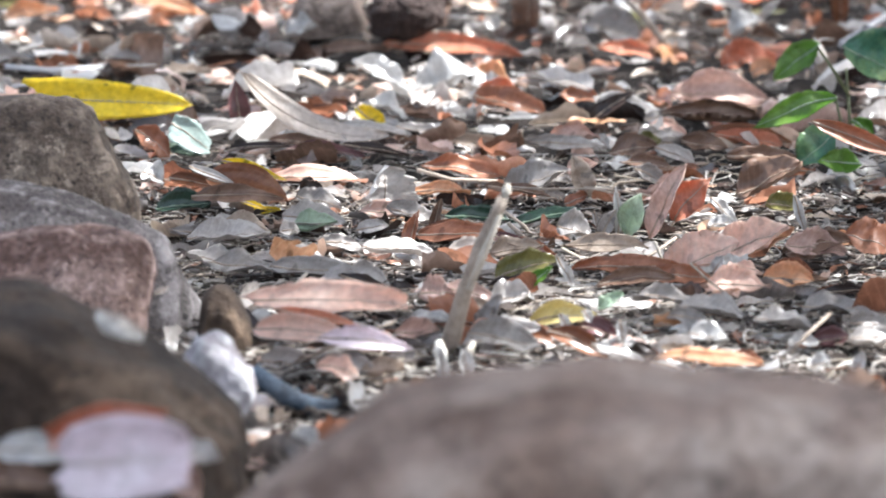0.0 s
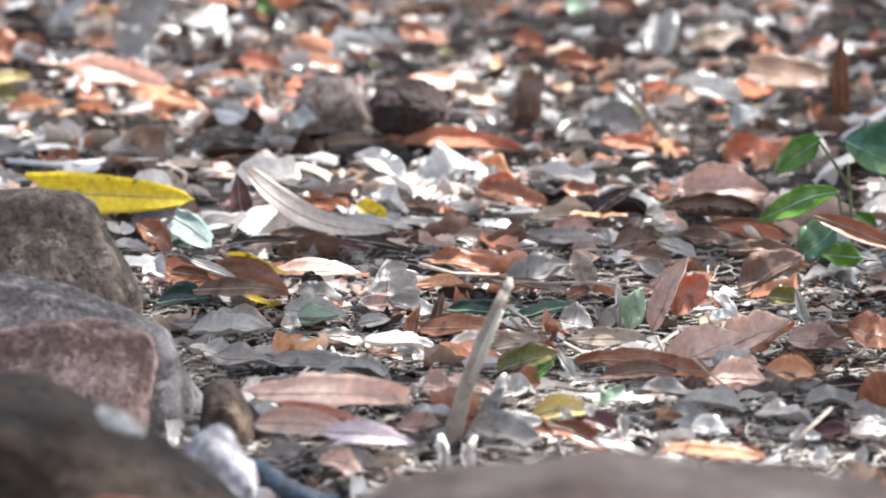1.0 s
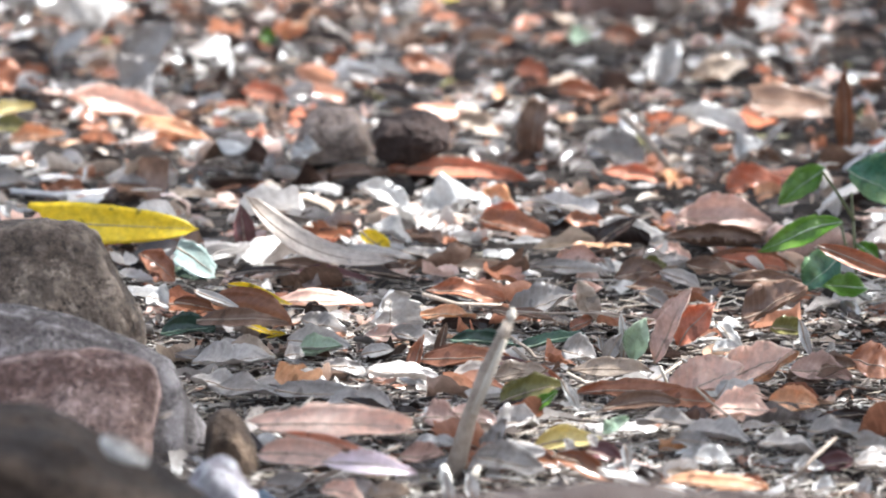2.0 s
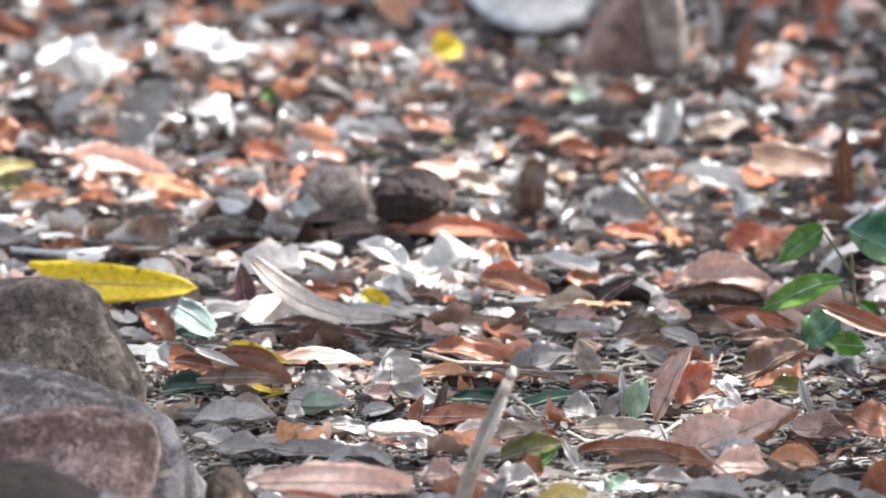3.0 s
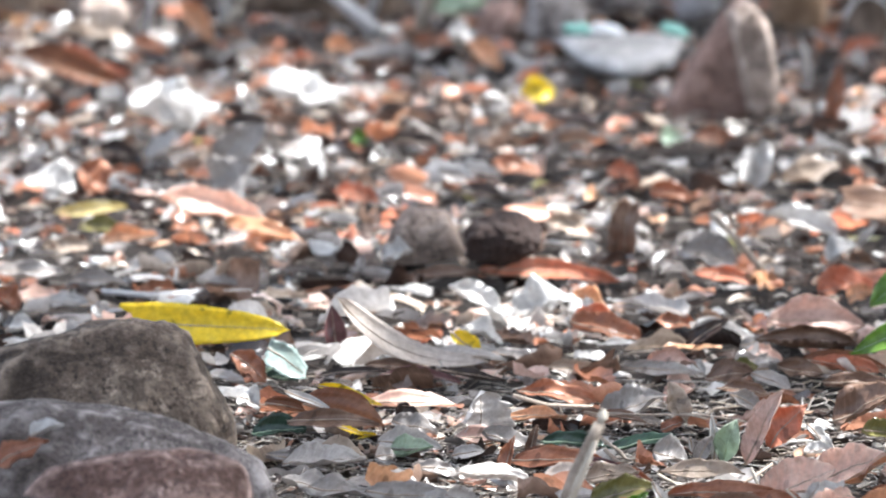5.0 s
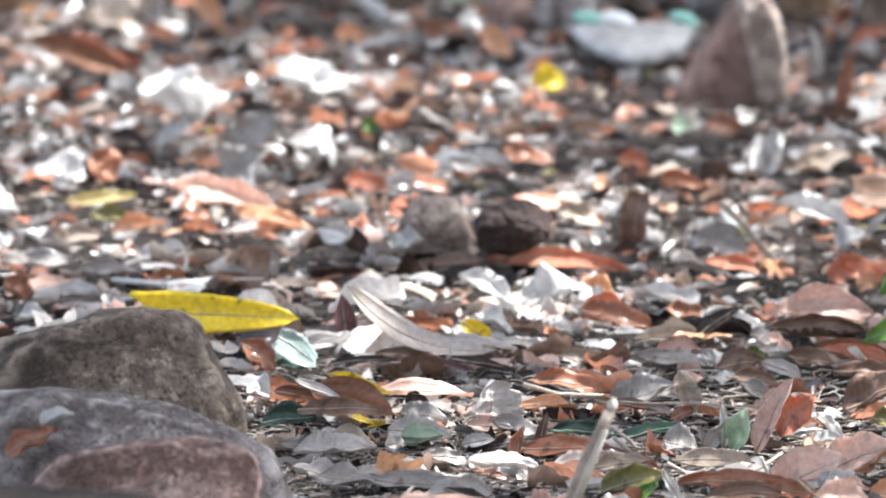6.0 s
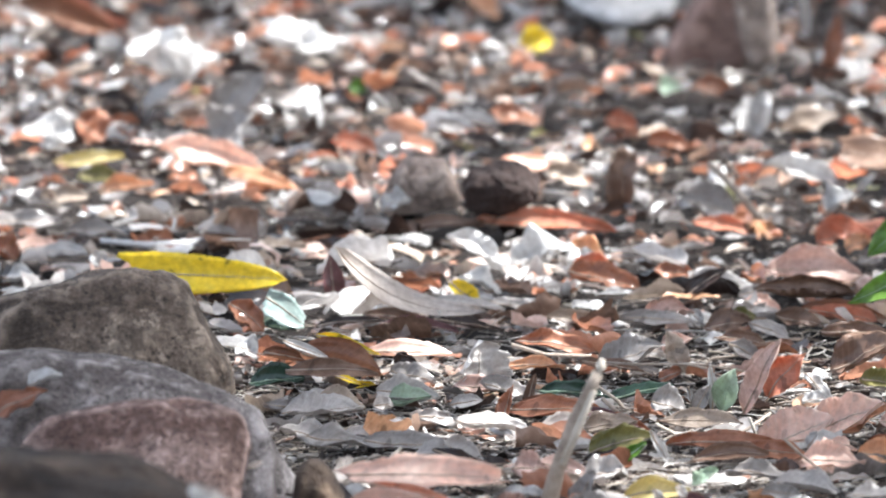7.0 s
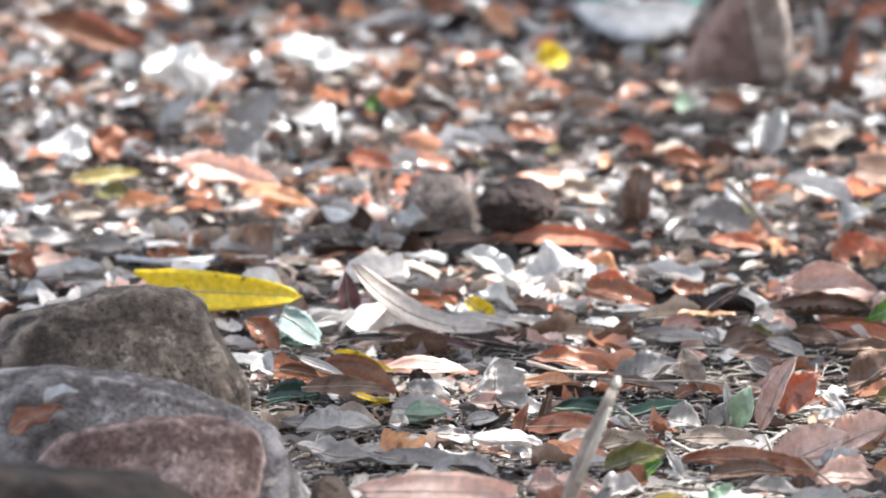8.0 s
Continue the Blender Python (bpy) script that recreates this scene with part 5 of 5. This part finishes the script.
leaf("pale", (-0.075, 5.457, 0.031), (-0.034, 5.457, 0.012), 0.032, 30)
leaf("yellow", (-0.084, 5.396, 0.033), (-0.056, 5.396, 0.012), 0.020, 60)
leaf("orange", (0.031, 5.654, 0.030), (0.069, 5.654, 0.018), 0.036, 46)
leaf("rust", (0.030, 5.489, 0.028), (0.101, 5.489, 0.016), 0.031, 46)
leaf("red", (-0.065, 5.908, 0.028), (0.084, 5.908, 0.015), 0.028, 46, bend=0.12)
leaf("brown", (-0.152, 5.921, 0.014), (-0.047, 5.921, 0.023), 0.021, 40)
leaf("tan", (0.007, 6.305, 0.031), (0.062, 6.305, 0.014), 0.033, 46)
leaf("pale", (0.046, 6.139, 0.028), (0.060, 6.139, 0.012), 0.021, 60)
leaf("brown", (0.090, 6.105, 0.004), (0.102, 6.105, 0.092), 0.038, 78, torn=0.7, part=(0.08, 0.84))
leaf("grey", (0.151, 6.011, 0.036), (0.214, 6.011, 0.020), 0.046, 46)
leaf("red", (0.164, 5.909, 0.024), (0.240, 5.909, 0.014), 0.022, 45)
leaf("pale", (0.254, 6.304, 0.036), (0.347, 6.304, 0.012), 0.039, 30)
leaf("pale", (0.314, 6.105, 0.012), (0.348, 6.105, 0.031), 0.036, 30)
leaf("pale", (0.354, 6.238, 0.012), (0.379, 6.238, 0.037), 0.009, 70)
leaf("brown", (0.327, 6.300, 0.054), (0.448, 6.300, 0.044), 0.046, 50, wave=0.08, torn=0.3, curl=0.2, part=(0.1, 0.85))
leaf("russet", (0.438, 6.200, 0.002), (0.442, 6.200, 0.106), 0.024, 80, wave=0.15, torn=0.4)
leaf("red", (0.292, 5.841, 0.026), (0.348, 5.841, 0.018), 0.030, 46)
leaf("salmon", (-0.435, 6.377, 0.048), (-0.299, 6.377, 0.012), 0.049, 46, bend=0.1)
leaf("orange", (-0.354, 6.273, 0.032), (-0.264, 6.273, 0.012), 0.028, 46, bend=0.1)
leaf("grey", (-0.388, 6.639, 0.012), (-0.334, 6.639, 0.060), 0.070, 46)
leaf("dark", (-0.389, 6.985, 0.036), (-0.316, 6.985, 0.012), 0.031, 46, bend=0.3)
leaf("pale", (-0.545, 7.397, 0.057), (-0.467, 7.397, 0.012), 0.098, 20)
leaf("pale", (-0.508, 7.432, 0.072), (-0.464, 7.432, 0.012), 0.100, 20)
leaf("pale", (-0.491, 6.998, 0.012), (-0.447, 6.998, 0.055), 0.039, 20)
leaf("pale", (-0.378, 7.724, 0.038), (-0.279, 7.724, 0.015), 0.076, 20)
leaf("pale", (-0.308, 6.903, 0.035), (-0.264, 6.903, 0.016), 0.071, 20)
leaf("green", (-0.243, 7.254, 0.024), (-0.221, 7.254, 0.016), 0.025, 46)
leaf("yellow", (-0.024, 7.900, 0.013), (0.020, 7.900, 0.027), 0.043, 65, wave=0.2, torn=0.5, curl=0.2)
leaf("sage", (0.157, 7.267, 0.023), (0.186, 7.267, 0.020), 0.029, 46)
leaf("orange", (-0.108, 8.302, 0.054), (-0.060, 8.302, 0.012), 0.043, 46)
leaf("red", (-0.729, 8.154, 0.048), (-0.598, 8.154, 0.012), 0.042, 46)
leaf("rust", (-0.553, 6.720, 0.043), (-0.522, 6.720, 0.015), 0.052, 46)
leaf("pale", (-0.618, 6.689, 0.032), (-0.555, 6.689, 0.018), 0.052, 30)
leaf("olive", (-0.521, 6.319, 0.022), (-0.467, 6.319, 0.018), 0.024, 46)
leaf("orange", (-0.489, 6.238, 0.018), (-0.428, 6.238, 0.022), 0.023, 46)
leaf("tan", (-0.548, 6.141, 0.021), (-0.492, 6.141, 0.020), 0.026, 46)
leaf("orange", (-0.556, 8.737, 0.082), (-0.506, 8.737, 0.012), 0.038, 75)
leaf("pale", (-0.507, 9.124, 0.076), (-0.512, 9.124, 0.012), 0.022, 80)
leaf("rust", (0.388, 7.468, 0.012), (0.401, 7.468, 0.102), 0.026, 80)
leaf("red", (0.460, 8.528, 0.012), (0.519, 8.528, 0.038), 0.036, 46)
leaf("pale", (0.453, 8.292, 0.034), (0.480, 8.292, 0.013), 0.046, 30)
leaf("pale", (0.387, 8.045, 0.012), (0.372, 8.045, 0.089), 0.015, 80)
leaf("pale", (0.262, 6.814, 0.012), (0.279, 6.814, 0.067), 0.038, 80)
leaf("pale", (0.235, 6.838, 0.030), (0.263, 6.838, 0.020), 0.051, 30)
leaf("tan", (0.298, 6.847, 0.015), (0.370, 6.847, 0.034), 0.039, 46)
leaf("dark", (0.382, 6.814, 0.047), (0.424, 6.814, 0.012), 0.030, 46)
leaf("tan", (0.058, 7.631, 0.022), (0.078, 7.631, 0.029), 0.042, 46)
leaf("rust", (-0.620, 8.528, 0.038), (-0.569, 8.528, 0.012), 0.032, 46)
leaf("ash", (-0.140, 4.180, 0.012), (-0.093, 4.180, 0.005), 0.023, 40)
leaf("salmon", (-0.094, 4.095, 0.024), (-0.060, 4.095, 0.016), 0.024, 45)
leaf("pale", (0.031, 5.622, 0.015), (0.066, 5.622, 0.025), 0.041, 20)
leaf("red", (0.034, 5.568, 0.026), (0.082, 5.568, 0.017), 0.028, 46)
leaf("red", (0.291, 5.811, 0.016), (0.321, 5.811, 0.027), 0.029, 46)
leaf("orange", (0.319, 5.766, 0.015), (0.345, 5.766, 0.026), 0.026, 46)
leaf("ash", (0.153, 5.484, 0.026), (0.220, 5.484, 0.012), 0.022, 40)
leaf("brown", (0.224, 5.243, 0.023), (0.269, 5.243, 0.016), 0.022, 46)
leaf("salmon", (0.198, 5.334, 0.024), (0.233, 5.334, 0.015), 0.023, 46)
leaf("rust", (0.272, 4.555, 0.021), (0.304, 4.555, 0.014), 0.017, 46)
leaf("dark", (0.290, 4.273, 0.030), (0.312, 4.273, 0.012), 0.021, 46)
leaf("ash", (0.309, 4.228, 0.020), (0.352, 4.228, 0.018), 0.028, 30)
stick("twig", [(-0.451, 5.750, 0.025), (-0.404, 5.750, 0.021), (-0.361, 5.800, 0.016), (-0.309, 5.850, 0.023)], [0.0029, 0.0035, 0.0035, 0.0029], WOOD_GREY, "curved grey twig lying behind a yellow leaf")
stick("twig", [(-0.233, 5.850, 0.003), (-0.204, 5.850, 0.012), (-0.170, 5.900, 0.013)], [0.0023, 0.0023, 0.0018], BARK, "thin bent twig in the farther litter")
stick("twig", [(-0.023, 5.050, 0.025), (0.008, 5.050, 0.016), (0.062, 5.070, 0.011)], [0.0018, 0.0018, 0.0015], BARK, "thin brown twig lying behind the stick")
stick("twig", [(0.052, 4.800, 0.028), (0.071, 4.800, 0.014), (0.087, 4.800, -0.010)], [0.0014, 0.0017, 0.0014], BARK, "thin brown twig bent over a leaf")
stick("twig", [(-0.123, 5.400, 0.007), (-0.068, 5.420, -0.005), (-0.013, 5.450, -0.006)], [0.0022, 0.0027, 0.0022], BARK, "grey-brown twig lying across the litter")
rock("plastic_scrap", [(0.044, 8.420, 0.064, 0.008, 0.015, 0.008), (0.066, 8.420, 0.066, 0.008, 0.015, 0.008), (0.074, 8.420, 0.061, 0.006, 0.015, 0.006)], PLASTIC_TEAL, "pale teal plastic scrap on the edge of the slab", seed=43.2, subdiv=4, rough=0.1, coarse=0.2, freq=30.0, category="plastic scrap")
leaf("rust", (0.155, 8.400, 0.059), (0.162, 8.400, 0.081), 0.014, 80)
leaf("dark", (0.484, 7.809, 0.027), (0.563, 7.809, 0.019), 0.035, 46)
leaf("rust", (0.455, 7.587, 0.030), (0.501, 7.587, 0.015), 0.032, 46)
leaf("dark", (0.495, 7.263, 0.026), (0.568, 7.263, 0.019), 0.032, 46)
leaf("red", (0.528, 8.120, 0.017), (0.568, 8.120, 0.029), 0.034, 46)
leaf("brown", (0.589, 8.176, 0.028), (0.655, 8.176, 0.020), 0.037, 46)

# flat weathered leaves before the stick
leaf("ash", (-0.217, 4.707, 0.017), (-0.146, 4.707, 0.021), 0.031, 25)
leaf("ash", (-0.161, 4.583, 0.020), (-0.086, 4.583, 0.017), 0.031, 22)
leaf("grey", (-0.197, 4.553, 0.022), (-0.127, 4.553, 0.014), 0.027, 25)
leaf("ash", (-0.068, 4.641, 0.021), (-0.007, 4.641, 0.015), 0.027, 25)
leaf("ash", (-0.103, 4.506, 0.016), (-0.062, 4.506, 0.019), 0.022, 30)
leaf("ash", (-0.213, 4.602, 0.021), (-0.171, 4.602, 0.013), 0.022, 25)
leaf("grey", (0.151, 4.407, 0.020), (0.209, 4.407, 0.015), 0.024, 25)
leaf("ash", (0.185, 4.360, 0.021), (0.238, 4.360, 0.014), 0.026, 22)
leaf("ash", (0.240, 4.303, 0.020), (0.288, 4.303, 0.015), 0.028, 22)
leaf("grey", (0.284, 4.372, 0.019), (0.337, 4.372, 0.015), 0.025, 22)
leaf("dark", (0.140, 4.106, 0.022), (0.159, 4.106, 0.033), 0.022, 46)
leaf("pale", (0.112, 4.093, 0.040), (0.149, 4.093, 0.030), 0.011, 30, bend=-0.2)
leaf("orange", (0.158, 4.115, 0.028), (0.238, 4.115, 0.021), 0.017, 30)
leaf("pink", (0.285, 4.632, 0.024), (0.337, 4.632, 0.019), 0.028, 46)
leaf("rust", (0.164, 4.504, 0.021), (0.223, 4.504, 0.018), 0.022, 46, bend=0.15)
leaf("pink", (-0.019, 4.424, 0.020), (0.007, 4.424, 0.023), 0.029, 46)
leaf("ash", (0.039, 4.413, 0.018), (0.070, 4.413, 0.022), 0.026, 40)
leaf("rust", (-0.031, 4.695, 0.012), (-0.020, 4.695, 0.045), 0.015, 70)
leaf("brown", (-0.217, 4.811, 0.038), (-0.139, 4.811, 0.036), 0.021, 46, bend=0.15)
leaf("yellow", (-0.168, 4.663, 0.057), (-0.147, 4.663, 0.050), 0.007, 50)
leaf("pink", (0.116, 5.073, 0.014), (0.142, 5.073, 0.027), 0.025, 46)
leaf("brown", (0.156, 5.193, 0.019), (0.203, 5.193, 0.024), 0.028, 46, bend=0.2)
leaf("ash", (0.197, 5.171, 0.027), (0.234, 5.171, 0.012), 0.019, 46)
leaf("rust", (0.046, 4.661, 0.022), (0.095, 4.661, 0.012), 0.014, 46)
leaf("salmon", (0.240, 4.559, 0.021), (0.263, 4.559, 0.013), 0.016, 40)
leaf("red", (0.084, 6.867, 0.027), (0.122, 6.867, 0.016), 0.029, 46)
leaf("rust", (-0.059, 6.928, 0.027), (0.004, 6.928, 0.016), 0.029, 46)
leaf("dark", (-0.192, 7.201, 0.026), (-0.126, 7.201, 0.018), 0.030, 46)
leaf("rust", (0.131, 6.638, 0.026), (0.185, 6.638, 0.019), 0.031, 46)
leaf("dark", (-0.097, 6.652, 0.024), (-0.043, 6.652, 0.018), 0.028, 46)
leaf("red", (-0.243, 6.605, 0.029), (-0.189, 6.605, 0.016), 0.033, 46)
leaf("dark", (-0.558, 7.065, 0.026), (-0.509, 7.065, 0.019), 0.032, 46)
leaf("rust", (0.202, 7.274, 0.025), (0.254, 7.274, 0.018), 0.029, 46)
leaf("dark", (0.061, 7.081, 0.024), (0.104, 7.081, 0.017), 0.026, 46)

# darker and glossier leaves between them
leaf("sage", (-0.132, 4.773, 0.015), (-0.090, 4.773, 0.022), 0.027, 30, wave=0.12, torn=0.3)
leaf("ash", (0.015, 4.240, 0.015), (0.075, 4.240, 0.026), 0.028, 30, wave=0.12, torn=0.5)
leaf("grey", (-0.049, 4.803, 0.030), (-0.005, 4.803, 0.015), 0.024, 35)
leaf("maroon", (0.291, 4.657, 0.015), (0.334, 4.657, 0.022), 0.027, 46, wave=0.12, torn=0.2)
leaf("russet", (0.298, 4.460, 0.015), (0.345, 4.460, 0.015), 0.011, 40, wave=0.1, torn=0.2)
leaf("maroon", (0.283, 4.240, 0.015), (0.313, 4.240, 0.019), 0.019, 55, wave=0.15, torn=0.3)
leaf("russet", (0.125, 4.567, 0.017), (0.190, 4.567, 0.015), 0.015, 46, wave=0.12, torn=0.2)
leaf("dark", (0.135, 4.518, 0.015), (0.170, 4.518, 0.020), 0.014, 46)
leaf("russet", (0.246, 5.286, 0.023), (0.332, 5.286, 0.015), 0.022, 46, wave=0.1, torn=0.2)
leaf("russet", (-0.020, 4.749, 0.015), (0.033, 4.749, 0.019), 0.020, 46, wave=0.1, torn=0.25)
leaf("maroon", (0.033, 4.656, 0.032), (0.087, 4.656, 0.015), 0.013, 46)
leaf("cream", (0.004, 4.656, 0.015), (0.042, 4.656, 0.020), 0.021, 30, wave=0.1, torn=0.3)
leaf("russet", (0.005, 5.092, 0.020), (0.046, 5.092, 0.015), 0.017, 46)
leaf("maroon", (-0.148, 5.196, 0.023), (-0.074, 5.196, 0.015), 0.016, 40)
leaf("dark", (-0.207, 5.224, 0.015), (-0.144, 5.224, 0.021), 0.010, 30)
# straw kind brightens this yellow-green leaf as sunlight would
leaf("straw", (-0.564, 6.496, 0.015), (-0.480, 6.496, 0.024), 0.020, 50, wave=0.12, torn=0.3, label="yellow-green fallen leaf in a patch of sun")
leaf("pale", (-0.585, 6.618, 0.015), (-0.568, 6.618, 0.032), 0.019, 50)
leaf("russet", (-0.748, 8.029, 0.064), (-0.598, 8.029, 0.015), 0.050, 50, wave=0.1, torn=0.3)
leaf("grey", (-0.395, 6.827, 0.015), (-0.333, 6.827, 0.088), 0.054, 55)
leaf("dark", (-0.416, 7.382, 0.030), (-0.345, 7.382, 0.015), 0.035, 60, bend=0.35)
leaf("cream", (-0.216, 4.150, 0.069), (-0.204, 4.150, 0.074), 0.006, 60, wave=0.1, torn=0.4, label="small pale leaf scrap caught on the stone")


# ---- the litter bed ----
build_litter(7000)
build_debris(36000)


# ---- tree crown overhead ----
# middles and half widths, along x and y, of the patches of sun on the litter
SUN_FLECKS = [(-0.80, 8.45, 0.19, 0.35), (-0.60, 6.45, 0.10, 0.15), (-0.66, 7.4, 0.10, 0.19), (-0.40, 8.45, 0.13, 0.15), (-0.62, 5.75, 0.07, 0.08),
              (-0.52, 7.58, 0.15, 0.39), (-0.34, 7.90, 0.13, 0.20), (-0.29, 7.07, 0.10, 0.19), (0.0, 5.77, 0.13, 0.18), (-0.08, 5.78, 0.11, 0.14),
              (0.28, 6.50, 0.10, 0.12), (0.25, 6.82, 0.10, 0.12), (0.30, 6.29, 0.11, 0.12), (0.06, 5.73, 0.09, 0.11), (0.34, 6.27, 0.09, 0.11), (-0.01, 4.10, 0.10, 0.09), (0.33, 4.22, 0.08, 0.08),
              (-0.10, 3.90, 0.07, 0.07), (0.13, 4.11, 0.10, 0.09), (0.29, 4.13, 0.10, 0.10), (-0.29, 5.00, 0.07, 0.07), (0.10, 4.45, 0.08, 0.09),
              (0.24, 4.82, 0.09, 0.11), (-0.11, 4.92, 0.07, 0.08), (-0.06, 4.63, 0.07, 0.07), (0.20, 4.64, 0.04, 0.04), (-0.50, 6.6, 0.11, 0.17),
              (0.12, 5.1, 0.09, 0.11), (0.15, 4.75, 0.08, 0.10), (0.30, 5.02, 0.09, 0.11),
              (0.07, 7.3, 0.10, 0.15), (0.16, 7.55, 0.09, 0.13), (-0.08, 7.8, 0.09, 0.13), (0.10, 6.7, 0.10, 0.13),
              (-0.14, 5.45, 0.09, 0.10), (-0.16, 6.35, 0.10, 0.13), (-0.30, 6.2, 0.09, 0.11), (-0.02, 5.05, 0.08, 0.09), (0.08, 4.30, 0.09, 0.09)]


def build_canopy():
    """The crown that shades the spot, with gaps that let flecks of sun through."""
    rng = random.Random(21)
    verts, faces = [], []
    for i in range(76000):
        z = rng.uniform(3.2, 4.6)
        k = z / SUN_TO.z
        gx, gy = rng.uniform(-3.5, 3.5), rng.uniform(-2, 14)
        if i > 74000:
            gx, gy = rng.uniform(-0.05, 0.40), rng.uniform(8.1, 8.9)
        elif i > 68000:
            gx, gy = rng.uniform(-1.3, 1.0), rng.uniform(2.0, 3.7)
        elif i > 60000:
            gx, gy = rng.uniform(-1.2, -0.28), rng.uniform(2.4, 4.7)
        if math.hypot(gx / 3.5, (gy - 6) / 8) > rng.uniform(0.7, 1.0):
            continue
        gap = 0.5 * noise.noise((gx * 3.0 + 3.0, gy * 1.5, 7.0)) + noise.noise((gx * 13.0, gy * 8.0, 2.0))
        deep = gy < 3.7 or (gx < -0.28 and gy < 4.7) or (gx < -0.12 and gy < 4.4) or (gy > 8.8 and gx > -0.55) or gy > 9.3 or (gx > -0.05 and gy > 8.1) or (gx > 0.55 and gy > 6.7) or math.hypot((gx + 0.10) / 0.14, (gy - 5.98) / 0.16) < 1
        if not deep and gap < (-0.30 if gx < -0.30 and 5.2 < gy < 6.0 else -0.16 if gy < 4.35 and -0.05 < gx < 0.1 else -0.20 if 4.45 < gy < 5.05 and gx < 0.16 else (-0.19 if gx < 0.05 else -0.17) if gy < 5.3 else -0.02 if gx > 0.2 and gy < 7.0 else 0.08 if gy < 6.4 else 0.12):
            continue
        if any(((gx - x) / rx) ** 2 + ((gy - y) / ry) ** 2 < 1 for x, y, rx, ry in SUN_FLECKS):
            continue
        p = Vector((gx + SUN_TO.x * k, gy + SUN_TO.y * k, z))
        q = Euler((rng.gauss(0, 0.6), rng.gauss(0, 0.6), rng.uniform(0, 6.3))).to_matrix()
        l, w = rng.uniform(0.06, 0.11), rng.uniform(0.025, 0.045)
        n = len(verts)
        for a, b, c in ((-l, 0, 0), (-l * 0.2, -w, 0.02), (l * 0.3, -w * 0.8, 0.01), (l, 0, -0.03), (l * 0.3, w * 0.8, 0.01), (-l * 0.2, w, 0.02)):
            verts.append(tuple(p + q @ Vector((a, b, c))))
        faces.append(tuple(range(n, n + 6)))
    tagged(mesh_object("tree_canopy", verts, faces, CANOPY, smooth=False), "green leafy tree crown high overhead with gaps", "tree canopy", kind="stuff")


build_canopy()
